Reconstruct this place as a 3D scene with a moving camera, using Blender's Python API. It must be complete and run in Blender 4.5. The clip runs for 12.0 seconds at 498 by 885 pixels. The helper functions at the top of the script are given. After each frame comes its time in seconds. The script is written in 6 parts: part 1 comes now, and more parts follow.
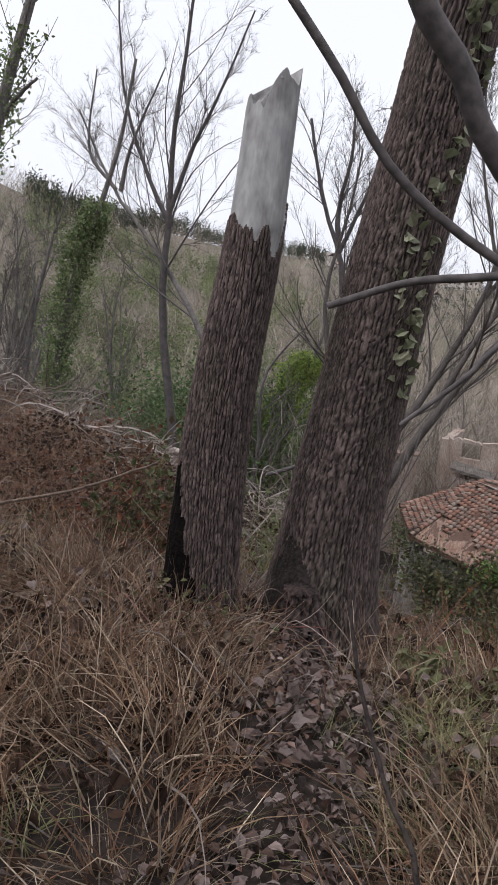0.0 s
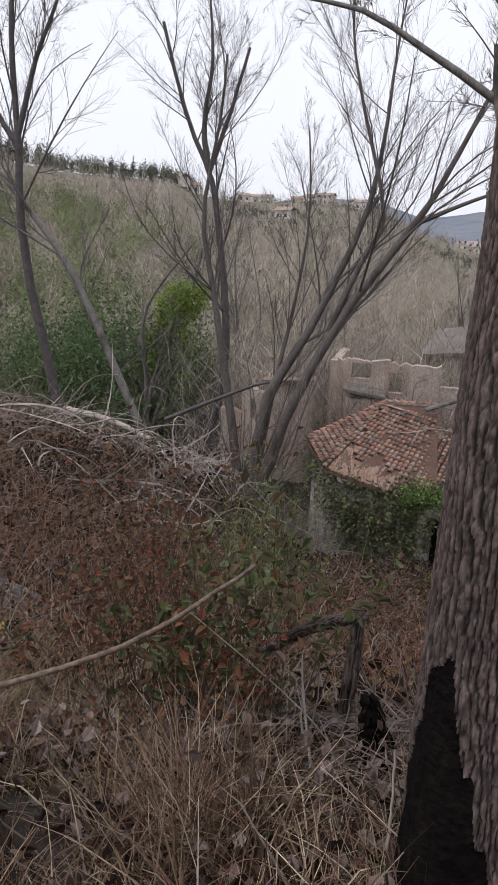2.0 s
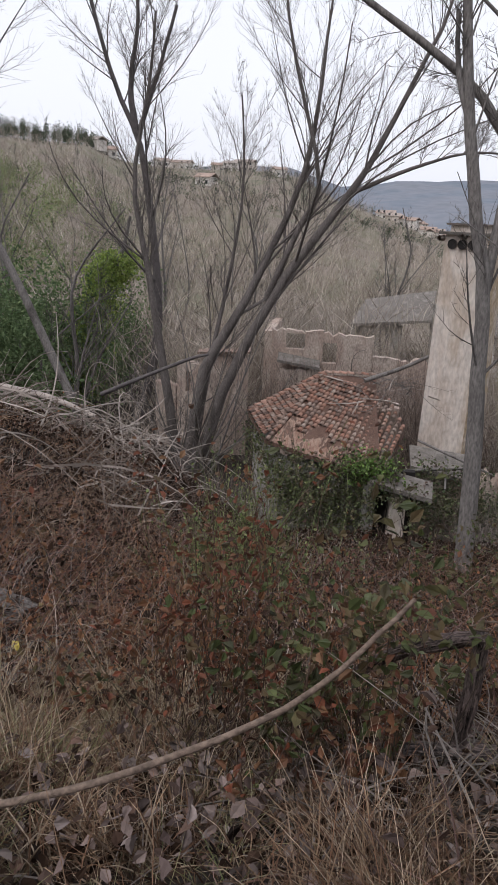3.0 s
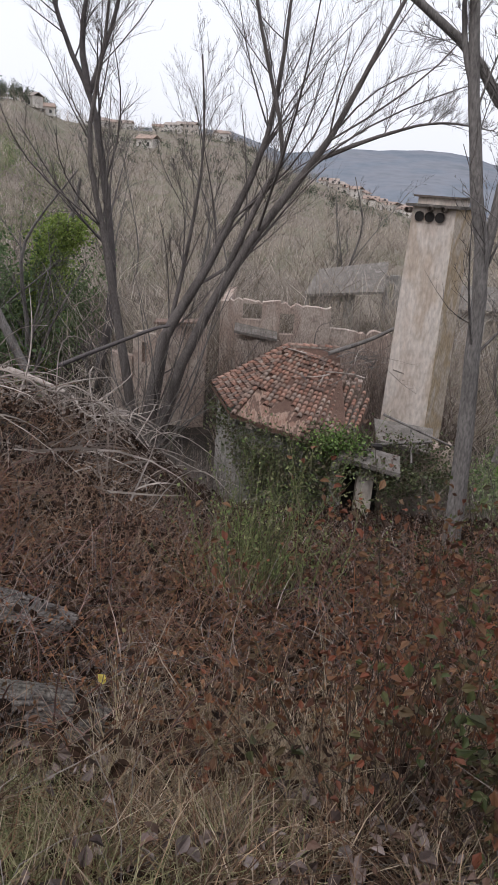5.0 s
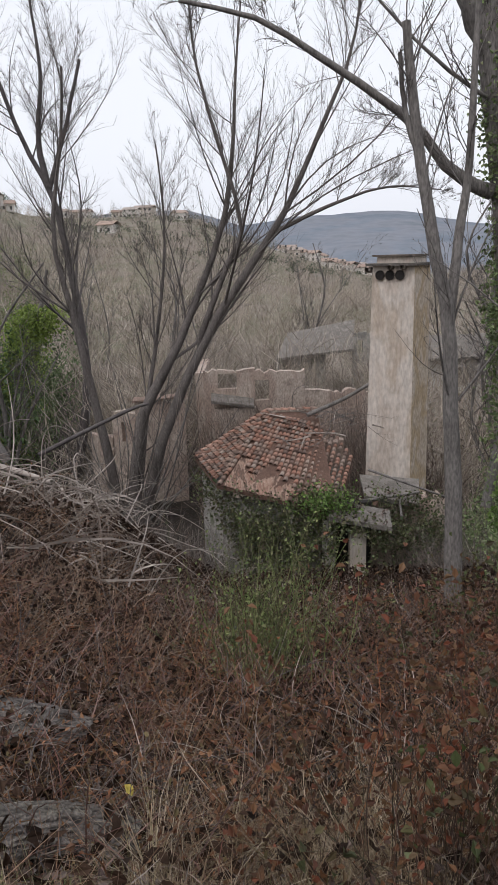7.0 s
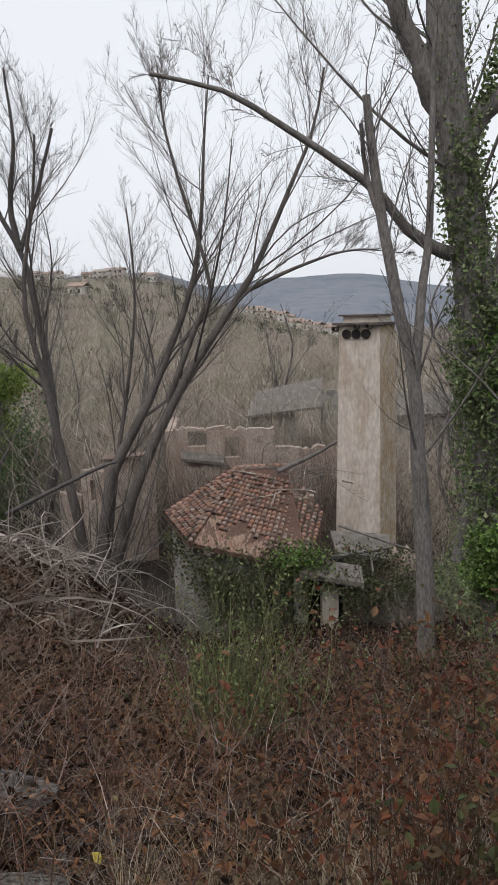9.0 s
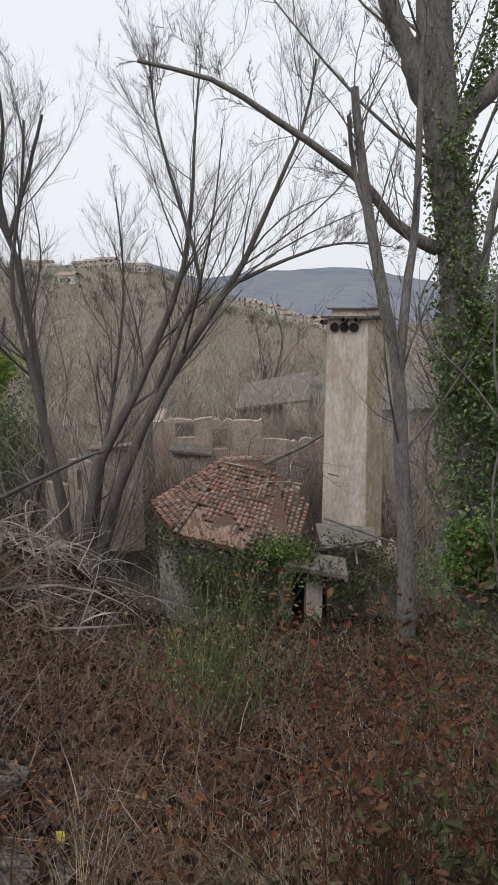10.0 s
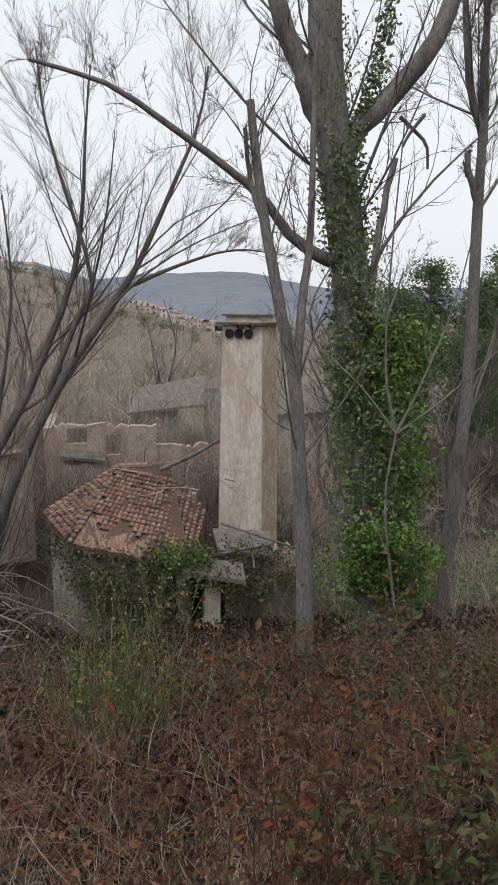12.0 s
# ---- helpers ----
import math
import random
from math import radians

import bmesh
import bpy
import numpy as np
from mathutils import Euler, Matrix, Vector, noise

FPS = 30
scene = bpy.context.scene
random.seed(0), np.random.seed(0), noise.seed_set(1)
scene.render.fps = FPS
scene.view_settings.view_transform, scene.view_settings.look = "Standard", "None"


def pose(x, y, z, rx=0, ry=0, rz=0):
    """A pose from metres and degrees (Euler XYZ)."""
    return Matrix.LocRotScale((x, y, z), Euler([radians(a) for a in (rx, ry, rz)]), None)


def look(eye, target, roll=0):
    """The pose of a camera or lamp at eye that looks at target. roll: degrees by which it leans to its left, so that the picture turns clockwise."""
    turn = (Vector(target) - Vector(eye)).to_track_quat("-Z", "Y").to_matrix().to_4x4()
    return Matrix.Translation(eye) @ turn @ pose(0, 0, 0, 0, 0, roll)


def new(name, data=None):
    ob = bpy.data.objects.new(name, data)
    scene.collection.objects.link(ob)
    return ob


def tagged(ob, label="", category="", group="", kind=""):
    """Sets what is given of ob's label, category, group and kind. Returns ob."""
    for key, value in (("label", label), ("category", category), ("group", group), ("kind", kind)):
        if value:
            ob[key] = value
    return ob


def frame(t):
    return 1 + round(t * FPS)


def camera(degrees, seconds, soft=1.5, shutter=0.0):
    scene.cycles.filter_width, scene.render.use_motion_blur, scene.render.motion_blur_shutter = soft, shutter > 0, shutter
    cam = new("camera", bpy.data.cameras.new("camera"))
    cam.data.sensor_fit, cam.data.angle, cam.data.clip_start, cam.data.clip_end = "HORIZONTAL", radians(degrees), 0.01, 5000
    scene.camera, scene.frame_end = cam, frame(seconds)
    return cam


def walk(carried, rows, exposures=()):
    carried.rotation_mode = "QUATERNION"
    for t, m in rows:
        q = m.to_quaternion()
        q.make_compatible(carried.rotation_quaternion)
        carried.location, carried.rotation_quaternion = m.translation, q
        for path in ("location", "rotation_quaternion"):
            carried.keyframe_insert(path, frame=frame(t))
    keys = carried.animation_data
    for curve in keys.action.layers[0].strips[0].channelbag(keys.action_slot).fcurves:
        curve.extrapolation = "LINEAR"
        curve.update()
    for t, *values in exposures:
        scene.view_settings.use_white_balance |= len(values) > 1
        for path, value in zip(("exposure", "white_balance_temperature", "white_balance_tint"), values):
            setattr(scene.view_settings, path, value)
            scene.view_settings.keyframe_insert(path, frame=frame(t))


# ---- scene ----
cam = camera(38.4, 12.0, 1.2)
PATH = [
    (0, (-0.164, 0.302, 1.275), (-0.903, 2.124, 0.912), 6.0),
    (0.5, (-0.573, 0.627, 1.291), (-1.321, 2.421, 0.818), 6.5),
    (1, (-0.961, 0.89, 1.342), (-1.662, 2.699, 0.853), 5.4),
    (1.5, (-1.362, 1.323, 1.383), (-1.905, 3.19, 0.914), 5.4),
    (1.8, (-1.589, 1.582, 1.358), (-2.023, 3.467, 0.848), 3.9),
    (2, (-1.738, 1.706, 1.383), (-2.122, 3.595, 0.848), 2.0),
    (2.5, (-2.094, 1.843, 1.39), (-2.362, 3.74, 0.815), 2.2),
    (3, (-2.458, 1.978, 1.392), (-2.628, 3.876, 0.785), 2.5),
    (3.2, (-2.542, 1.999, 1.367), (-2.696, 3.893, 0.742), 2.3),
    (4.8, (-3.344, 2.334, 1.382), (-3.357, 4.216, 0.705), 3.8),
    (5, (-3.383, 2.394, 1.397), (-3.385, 4.275, 0.716), 4.0),
    (5.5, (-3.477, 2.451, 1.421), (-3.48, 4.328, 0.732), 3.0),
    (6, (-3.552, 2.424, 1.442), (-3.557, 4.301, 0.751), 1.4),
    (6.5, (-3.502, 2.414, 1.491), (-3.505, 4.317, 0.874), -0.1),
    (7, (-3.479, 2.397, 1.505), (-3.437, 4.331, 1.0), -1.5),
    (7.5, (-3.486, 2.401, 1.496), (-3.397, 4.354, 1.072), -1.7),
    (7.7, (-3.492, 2.41, 1.479), (-3.394, 4.367, 1.075), -1.5),
    (9.5, (-3.472, 2.354, 1.456), (-3.326, 4.318, 1.109), -1.2),
    (10, (-3.387, 2.339, 1.434), (-3.227, 4.298, 1.064), -0.5),
    (10.5, (-3.354, 2.343, 1.421), (-3.19, 4.283, 0.964), 0.1),
    (11, (-3.436, 2.37, 1.424), (-3.197, 4.296, 0.941), 0.3),
    (11.5, (-3.462, 2.365, 1.472), (-3.154, 4.286, 1.009), 0.4),
    (12, (-3.493, 2.383, 1.529), (-3.039, 4.297, 1.168), 0.5),
]
walk(cam, [(t, look(eye, target, roll)) for t, eye, target, roll in PATH], [(0, 0.29, 6330, 14), (3.2, 0.28, 6330, 14), (6.4, 0.34, 6330, 13), (7.5, 0.13, 6450, 11), (9.5, 0.12, 6480, 10), (12, 0.16, 6500, 10)])

# world, sun ----------------------------------------------------------------
world = bpy.data.worlds.new("overcast_sky")
scene.world = world
world.use_nodes = True
wn, wl = world.node_tree.nodes, world.node_tree.links
wn.clear()
sky = wn.new("ShaderNodeTexSky")
sky.sky_type, sky.sun_disc = "NISHITA", False
sky.sun_elevation, sky.sun_rotation = radians(55), radians(222)
sky.air_density, sky.dust_density, sky.ozone_density = 1.0, 6.0, 1.0
soft_sky = wn.new("ShaderNodeHueSaturation")
soft_sky.inputs["Saturation"].default_value = 0.22
cloud = wn.new("ShaderNodeMix")
cloud.data_type = "RGBA"
cloud.inputs[0].default_value = 0.72
cloud.inputs[7].default_value = (9.9, 10.2, 10.8, 1)
back = wn.new("ShaderNodeBackground")
back.inputs["Strength"].default_value = 0.1
wout = wn.new("ShaderNodeOutputWorld")
wl.new(sky.outputs[0], soft_sky.inputs["Color"])
wl.new(soft_sky.outputs[0], cloud.inputs[6])
wl.new(cloud.outputs[2], back.inputs["Color"])
wl.new(back.outputs[0], wout.inputs[0])
sun = new("sun", bpy.data.lights.new("sun", "SUN"))
sun.data.energy, sun.data.angle, sun.data.color = 1.0, radians(25), (1, 0.98, 0.965)
sun.matrix_world = look((-16, -18, 36), (0, 0, 0))


# materials -----------------------------------------------------------------
def ramp_node(nt, stops):
    r = nt.nodes.new("ShaderNodeValToRGB")
    e = r.color_ramp.elements
    while len(e) < len(stops):
        e.new(0.5)
    for i, c in enumerate(stops):
        e[i].position = i / max(1, len(stops) - 1)
        e[i].color = (*c, 1)
    return r


def material(name, stops, source="noise", scale=6.0, rough=0.85, bump=0.3, fine=60.0, stretch=(1, 1, 1), mottle=0.45, spec=0.25, trans=0.0):
    """A procedural surface: colours picked per island, per object or by broad noise, mottled by a finer noise that also gives the relief."""
    m = bpy.data.materials.new(name)
    m.use_nodes = True
    nt = m.node_tree
    n, l = nt.nodes, nt.links
    b = n["Principled BSDF"]
    b.inputs["Roughness"].default_value = rough
    b.inputs["Specular IOR Level"].default_value = spec
    co = n.new("ShaderNodeTexCoord")
    mp = n.new("ShaderNodeMapping")
    mp.inputs["Scale"].default_value = stretch
    l.new(co.outputs["Object"], mp.inputs["Vector"])
    big = n.new("ShaderNodeTexNoise")
    big.inputs["Scale"].default_value, big.inputs["Detail"].default_value = scale, 5
    small = n.new("ShaderNodeTexNoise")
    small.inputs["Scale"].default_value, small.inputs["Detail"].default_value = fine, 4
    l.new(mp.outputs[0], big.inputs["Vector"])
    l.new(mp.outputs[0], small.inputs["Vector"])
    r = ramp_node(nt, stops)
    if source == "island":
        g = n.new("ShaderNodeNewGeometry")
        l.new(g.outputs["Random Per Island"], r.inputs[0])
    elif source == "object":
        g = n.new("ShaderNodeObjectInfo")
        l.new(g.outputs["Random"], r.inputs[0])
    else:
        s = n.new("ShaderNodeMapRange")
        s.inputs[1].default_value, s.inputs[2].default_value = 0.3, 0.7
        l.new(big.outputs[0], s.inputs[0])
        l.new(s.outputs[0], r.inputs[0])
    dark = n.new("ShaderNodeMapRange")
    dark.inputs[1].default_value, dark.inputs[2].default_value = 0.3, 0.7
    dark.inputs[3].default_value, dark.inputs[4].default_value = 1 - mottle, 1 + mottle * 0.5
    l.new((small if source == "noise" else big).outputs[0], dark.inputs[0])
    mul = n.new("ShaderNodeMix")
    mul.data_type, mul.blend_type = "RGBA", "MULTIPLY"
    mul.inputs[0].default_value = 1
    l.new(r.outputs[0], mul.inputs[6])
    l.new(dark.outputs[0], mul.inputs[7])
    l.new(mul.outputs[2], b.inputs["Base Color"])
    if bump:
        bp = n.new("ShaderNodeBump")
        bp.inputs["Strength"].default_value, bp.inputs["Distance"].default_value = bump, 0.02
        l.new(small.outputs[0], bp.inputs["Height"])
        l.new(bp.outputs[0], b.inputs["Normal"])
    if trans:
        t = n.new("ShaderNodeBsdfTranslucent")
        mx = n.new("ShaderNodeMixShader")
        mx.inputs[0].default_value = trans
        l.new(mul.outputs[2], t.inputs["Color"])
        l.new(b.outputs[0], mx.inputs[1])
        l.new(t.outputs[0], mx.inputs[2])
        l.new(mx.outputs[0], n["Material Output"].inputs[0])
    return m


def bark_material(name, furrow_shade, plate, moss):
    """Bark: the 'plate' attribute parts the furrows, their shade painted near black, from the plate tops."""
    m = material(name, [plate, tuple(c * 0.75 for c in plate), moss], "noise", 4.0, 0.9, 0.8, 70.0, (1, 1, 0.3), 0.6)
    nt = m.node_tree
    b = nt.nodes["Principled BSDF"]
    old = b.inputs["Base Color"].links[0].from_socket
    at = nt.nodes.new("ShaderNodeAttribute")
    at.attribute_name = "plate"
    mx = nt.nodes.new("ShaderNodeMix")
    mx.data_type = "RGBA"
    mx.inputs[6].default_value = (*furrow_shade, 1)
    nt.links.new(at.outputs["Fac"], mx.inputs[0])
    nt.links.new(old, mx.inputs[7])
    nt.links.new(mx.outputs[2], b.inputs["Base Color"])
    return m


M_SOIL = material("leaf_mould_soil", [(0.02, 0.015, 0.013), (0.036, 0.027, 0.022), (0.028, 0.023, 0.017), (0.055, 0.042, 0.035)], "noise", 0.9, 0.95, 0.8, 14)
M_HILL = material("dry_hillside_scrub", [(0.17, 0.142, 0.112), (0.22, 0.187, 0.152), (0.145, 0.138, 0.09), (0.26, 0.22, 0.18)], "noise", 0.06, 0.95, 0.3, 1.5)
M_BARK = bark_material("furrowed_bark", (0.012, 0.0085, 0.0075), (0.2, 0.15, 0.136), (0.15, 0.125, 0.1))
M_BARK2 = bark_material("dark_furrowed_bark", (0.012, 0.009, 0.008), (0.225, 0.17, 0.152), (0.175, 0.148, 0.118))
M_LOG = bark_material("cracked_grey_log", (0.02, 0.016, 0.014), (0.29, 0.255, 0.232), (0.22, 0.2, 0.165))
M_ROOT = material("wet_dark_root_bark", [(0.03, 0.023, 0.02), (0.055, 0.043, 0.037)], "noise", 9, 0.85, 0.7, 60)
M_ROTTEN = bark_material("rotting_root_wood", (0.008, 0.005, 0.0045), (0.11, 0.075, 0.066), (0.16, 0.125, 0.11))
M_CHAR = material("charred_wood", [(0.004, 0.0035, 0.0035), (0.012, 0.009, 0.008)], "noise", 12, 0.9, 0.8, 50, spec=0.05)
M_BARE = material("bare_weathered_wood", [(0.35, 0.35, 0.345), (0.3, 0.298, 0.292), (0.36, 0.356, 0.345), (0.2, 0.192, 0.186), (0.33, 0.325, 0.315)], "noise", 5, 0.75, 0.3, 26, (1.1, 1.1, 0.4), 0.3)
M_LIMB = material("grey_smooth_bark", [(0.13, 0.117, 0.109), (0.195, 0.178, 0.166), (0.09, 0.08, 0.074)], "noise", 2, 0.85, 0.5, 30, (1, 1, 0.3))
M_DARKLIMB = material("dark_wet_bark", [(0.08, 0.07, 0.07), (0.13, 0.115, 0.11)], "noise", 4, 0.8, 0.12, 60)
M_WILLOW = material("brown_grey_willow_bark", [(0.1, 0.086, 0.079), (0.145, 0.127, 0.117), (0.07, 0.06, 0.055)], "noise", 2, 0.85, 0.4, 30, (1, 1, 0.3))
M_TWIG = material("grey_brown_twigs", [(0.085, 0.07, 0.063), (0.16, 0.135, 0.12), (0.27, 0.235, 0.21), (0.11, 0.09, 0.078), (0.2, 0.17, 0.15)], "island", 3, 0.85, 0)
M_TREETWIG = material("dark_tree_twigs", [(0.07, 0.06, 0.055), (0.115, 0.1, 0.092), (0.16, 0.14, 0.128), (0.09, 0.075, 0.066)], "island", 3, 0.85, 0)
M_BRUSH = material("brown_grey_brush", [(0.07, 0.05, 0.042), (0.16, 0.12, 0.1), (0.3, 0.25, 0.215), (0.1, 0.068, 0.052), (0.21, 0.155, 0.125), (0.05, 0.036, 0.03)], "island", 3, 0.85, 0)
M_REDTWIG = material("purple_brown_canes", [(0.15, 0.062, 0.052), (0.22, 0.105, 0.088), (0.31, 0.2, 0.175), (0.04, 0.021, 0.018), (0.18, 0.095, 0.076), (0.08, 0.04, 0.035), (0.46, 0.37, 0.32), (0.045, 0.026, 0.022), (0.26, 0.15, 0.12)], "island", 3, 0.8, 0)
M_DARKCANE = material("dark_bramble_canes", [(0.055, 0.032, 0.026), (0.085, 0.055, 0.042), (0.12, 0.07, 0.05), (0.04, 0.026, 0.02), (0.07, 0.065, 0.035)], "island", 3, 0.7, 0)
M_RUST = material("rusty_dry_foliage", [(0.29, 0.125, 0.06), (0.15, 0.07, 0.04), (0.36, 0.19, 0.105), (0.08, 0.042, 0.028), (0.16, 0.125, 0.06), (0.23, 0.1, 0.05)], "island", 3, 0.8, 0, trans=0.25)
M_PALETWIG = material("bleached_cut_branches", [(0.36, 0.31, 0.27), (0.19, 0.155, 0.13), (0.5, 0.44, 0.39), (0.12, 0.09, 0.075), (0.26, 0.21, 0.18)], "island", 3, 0.85, 0)
# near-black leaf colour that stands in for shade in the thickets
M_UNDERSHADE = material("thicket_shade_leaves", [(0.026, 0.016, 0.011), (0.048, 0.028, 0.019), (0.015, 0.01, 0.008), (0.07, 0.042, 0.028)], "island", 9, 0.9, 0, spec=0.1)
M_DRY = material("dry_brown_stalks", [(0.33, 0.22, 0.155), (0.19, 0.12, 0.085), (0.5, 0.39, 0.295), (0.11, 0.068, 0.048), (0.29, 0.17, 0.105), (0.4, 0.27, 0.185)], "island", 4, 0.8, 0, trans=0.15)
M_STICK = material("brown_stick_bark", [(0.12, 0.085, 0.065), (0.16, 0.117, 0.09), (0.085, 0.06, 0.047)], "noise", 9, 0.85, 0.4, 60)
M_STRAW = material("dry_straw_grass", [(0.38, 0.26, 0.165), (0.12, 0.07, 0.046), (0.62, 0.5, 0.37), (0.055, 0.034, 0.025), (0.27, 0.155, 0.095), (0.09, 0.05, 0.034), (0.46, 0.33, 0.215)], "island", 4, 0.75, 0, trans=0.2)
M_PALESTRAW = material("bleached_long_grass", [(0.5, 0.4, 0.28), (0.34, 0.255, 0.17), (0.62, 0.53, 0.4), (0.16, 0.11, 0.078), (0.4, 0.34, 0.2), (0.25, 0.17, 0.115)], "island", 4, 0.75, 0, trans=0.2)
M_OLIVE = material("half_green_grass", [(0.15, 0.18, 0.07), (0.3, 0.28, 0.14), (0.42, 0.37, 0.23), (0.1, 0.13, 0.05)], "island", 4, 0.7, 0, trans=0.25)
M_LITTER = material("fallen_leaves", [(0.13, 0.09, 0.078), (0.19, 0.145, 0.128), (0.07, 0.047, 0.041), (0.25, 0.205, 0.188), (0.14, 0.083, 0.06), (0.05, 0.035, 0.03)], "island", 9, 0.8, 0.3, 80)
M_IVY = material("ivy_leaves", [(0.08, 0.125, 0.045), (0.16, 0.22, 0.085), (0.27, 0.33, 0.15), (0.11, 0.15, 0.06), (0.3, 0.3, 0.17)], "island", 7, 0.45, 0, spec=0.4, trans=0.2)
M_PALEIVY = material("pale_dusty_ivy", [(0.2, 0.21, 0.13), (0.3, 0.3, 0.2), (0.14, 0.16, 0.09), (0.38, 0.36, 0.26)], "island", 7, 0.5, 0, spec=0.4, trans=0.2)
M_DARKIVY = material("dull_trailing_ivy", [(0.045, 0.062, 0.026), (0.085, 0.105, 0.042), (0.15, 0.165, 0.075), (0.1, 0.08, 0.046), (0.06, 0.06, 0.032)], "island", 7, 0.5, 0, spec=0.35, trans=0.2)
M_BRIGHTIVY = material("bright_ivy_leaves", [(0.07, 0.13, 0.028), (0.14, 0.24, 0.05), (0.23, 0.34, 0.09), (0.06, 0.1, 0.03)], "island", 7, 0.45, 0, spec=0.4, trans=0.25)
M_YELLOWLEAF = material("yellow_leaf", [(0.6, 0.48, 0.08), (0.5, 0.4, 0.1)], "noise", 30, 0.6, 0)
M_YELLOWIVY = material("sunlit_ivy_leaves", [(0.17, 0.25, 0.05), (0.24, 0.33, 0.07), (0.32, 0.39, 0.1), (0.1, 0.14, 0.045)], "island", 7, 0.5, 0, spec=0.35, trans=0.3)
M_BROOM = material("green_broom_stems", [(0.08, 0.115, 0.036), (0.14, 0.175, 0.062), (0.22, 0.24, 0.1), (0.11, 0.09, 0.055), (0.045, 0.062, 0.025)], "island", 5, 0.7, 0)
M_CONIFER = material("conifer_needles", [(0.085, 0.13, 0.058), (0.12, 0.175, 0.078), (0.165, 0.215, 0.1)], "island", 5, 0.7, 0, trans=0.25)
M_REDLEAF = material("bramble_leaves_turning", [(0.2, 0.064, 0.034), (0.13, 0.05, 0.028), (0.17, 0.085, 0.04), (0.055, 0.03, 0.02), (0.12, 0.046, 0.027), (0.18, 0.095, 0.05), (0.09, 0.062, 0.033)], "island", 9, 0.6, 0.2, 60, trans=0.25)
M_GREENLEAF = material("bramble_leaves_green", [(0.055, 0.068, 0.024), (0.085, 0.105, 0.036), (0.1, 0.09, 0.04), (0.12, 0.08, 0.042), (0.042, 0.042, 0.022), (0.12, 0.135, 0.06)], "island", 9, 0.55, 0.2, 60, trans=0.25)
M_PLASTER = material("stained_pink_plaster", [(0.44, 0.35, 0.29), (0.36, 0.275, 0.23), (0.48, 0.4, 0.34), (0.26, 0.205, 0.175)], "noise", 0.9, 0.92, 0.5, 14, (1, 1, 0.5), 0.4)
M_RENDER = material("buff_tower_render", [(0.55, 0.48, 0.42), (0.48, 0.405, 0.345), (0.56, 0.5, 0.445), (0.45, 0.37, 0.3), (0.51, 0.44, 0.38)], "noise", 0.75, 0.9, 0.2, 9, (1, 1, 0.4), 0.26)
M_OCHRE = material("ochre_stained_render", [(0.47, 0.39, 0.3), (0.53, 0.455, 0.38), (0.41, 0.31, 0.2), (0.5, 0.42, 0.34), (0.36, 0.275, 0.19)], "noise", 0.8, 0.92, 0.3, 10, (1, 1, 0.6), 0.35)
M_GREYWALL = material("grey_lichen_wall", [(0.3, 0.28, 0.26), (0.22, 0.21, 0.19), (0.38, 0.35, 0.32), (0.18, 0.19, 0.13)], "noise", 1.2, 0.95, 0.5, 16)
M_TILE = material("weathered_clay_tile", [(0.28, 0.15, 0.11), (0.19, 0.108, 0.08), (0.32, 0.19, 0.145), (0.25, 0.18, 0.145), (0.12, 0.08, 0.066), (0.31, 0.245, 0.205)], "object", 5, 0.9, 0.4, 40, mottle=0.5)
M_TILEROW = material("weathered_clay_tiles", [(0.28, 0.15, 0.11), (0.19, 0.108, 0.08), (0.32, 0.19, 0.145), (0.25, 0.18, 0.145), (0.12, 0.08, 0.066), (0.31, 0.245, 0.205)], "island", 5, 0.9, 0.4, 40, mottle=0.5)
M_DECK = material("tile_gap_shade_bed", [(0.1, 0.06, 0.045), (0.14, 0.085, 0.065)], "noise", 2, 0.95, 0.5, 20)
M_MORTAR = material("streaked_mortar_bed", [(0.28, 0.18, 0.135), (0.2, 0.115, 0.085), (0.31, 0.215, 0.165), (0.1, 0.064, 0.05), (0.24, 0.145, 0.105)], "noise", 2.4, 0.95, 0.5, 22, (2.2, 0.5, 0.5), 0.4)
M_STONE = material("grey_stone_slab", [(0.22, 0.195, 0.175), (0.15, 0.135, 0.12), (0.27, 0.245, 0.22)], "noise", 2, 0.9, 0.5, 25)
M_PIPE = material("sooty_clay_pipe", [(0.16, 0.13, 0.11), (0.23, 0.19, 0.16), (0.1, 0.085, 0.08)], "noise", 6, 0.9, 0.4, 40)
# near-black colour standing in for the shade inside openings
M_INNER_SHADE = material("painted_inner_shade", [(0.02, 0.018, 0.017), (0.035, 0.03, 0.028)], "noise", 2, 0.95, 0.2, 20)
M_HOUSE = material("pale_house_walls", [(0.6, 0.56, 0.52), (0.68, 0.65, 0.61), (0.52, 0.46, 0.4)], "object", 0.4, 0.9, 0.1, 5, mottle=0.2)
M_HOUSEROOF = material("red_house_roofs", [(0.3, 0.22, 0.18), (0.36, 0.27, 0.22), (0.33, 0.29, 0.26)], "object", 1, 0.9, 0.2, 6, mottle=0.3)
M_GLASS = material("dark_window_panes", [(0.05, 0.055, 0.06), (0.03, 0.03, 0.035)], "noise", 1, 0.15, 0, 10, spec=0.5)
M_WOODS = material("winter_woods", [(0.15, 0.12, 0.092), (0.44, 0.37, 0.31), (0.25, 0.225, 0.145), (0.62, 0.545, 0.48), (0.26, 0.22, 0.18), (0.53, 0.45, 0.39), (0.12, 0.096, 0.076), (0.36, 0.3, 0.25)], "island", 0.16, 0.9, 0, 0.9, (1, 1, 0.8), 0.6)
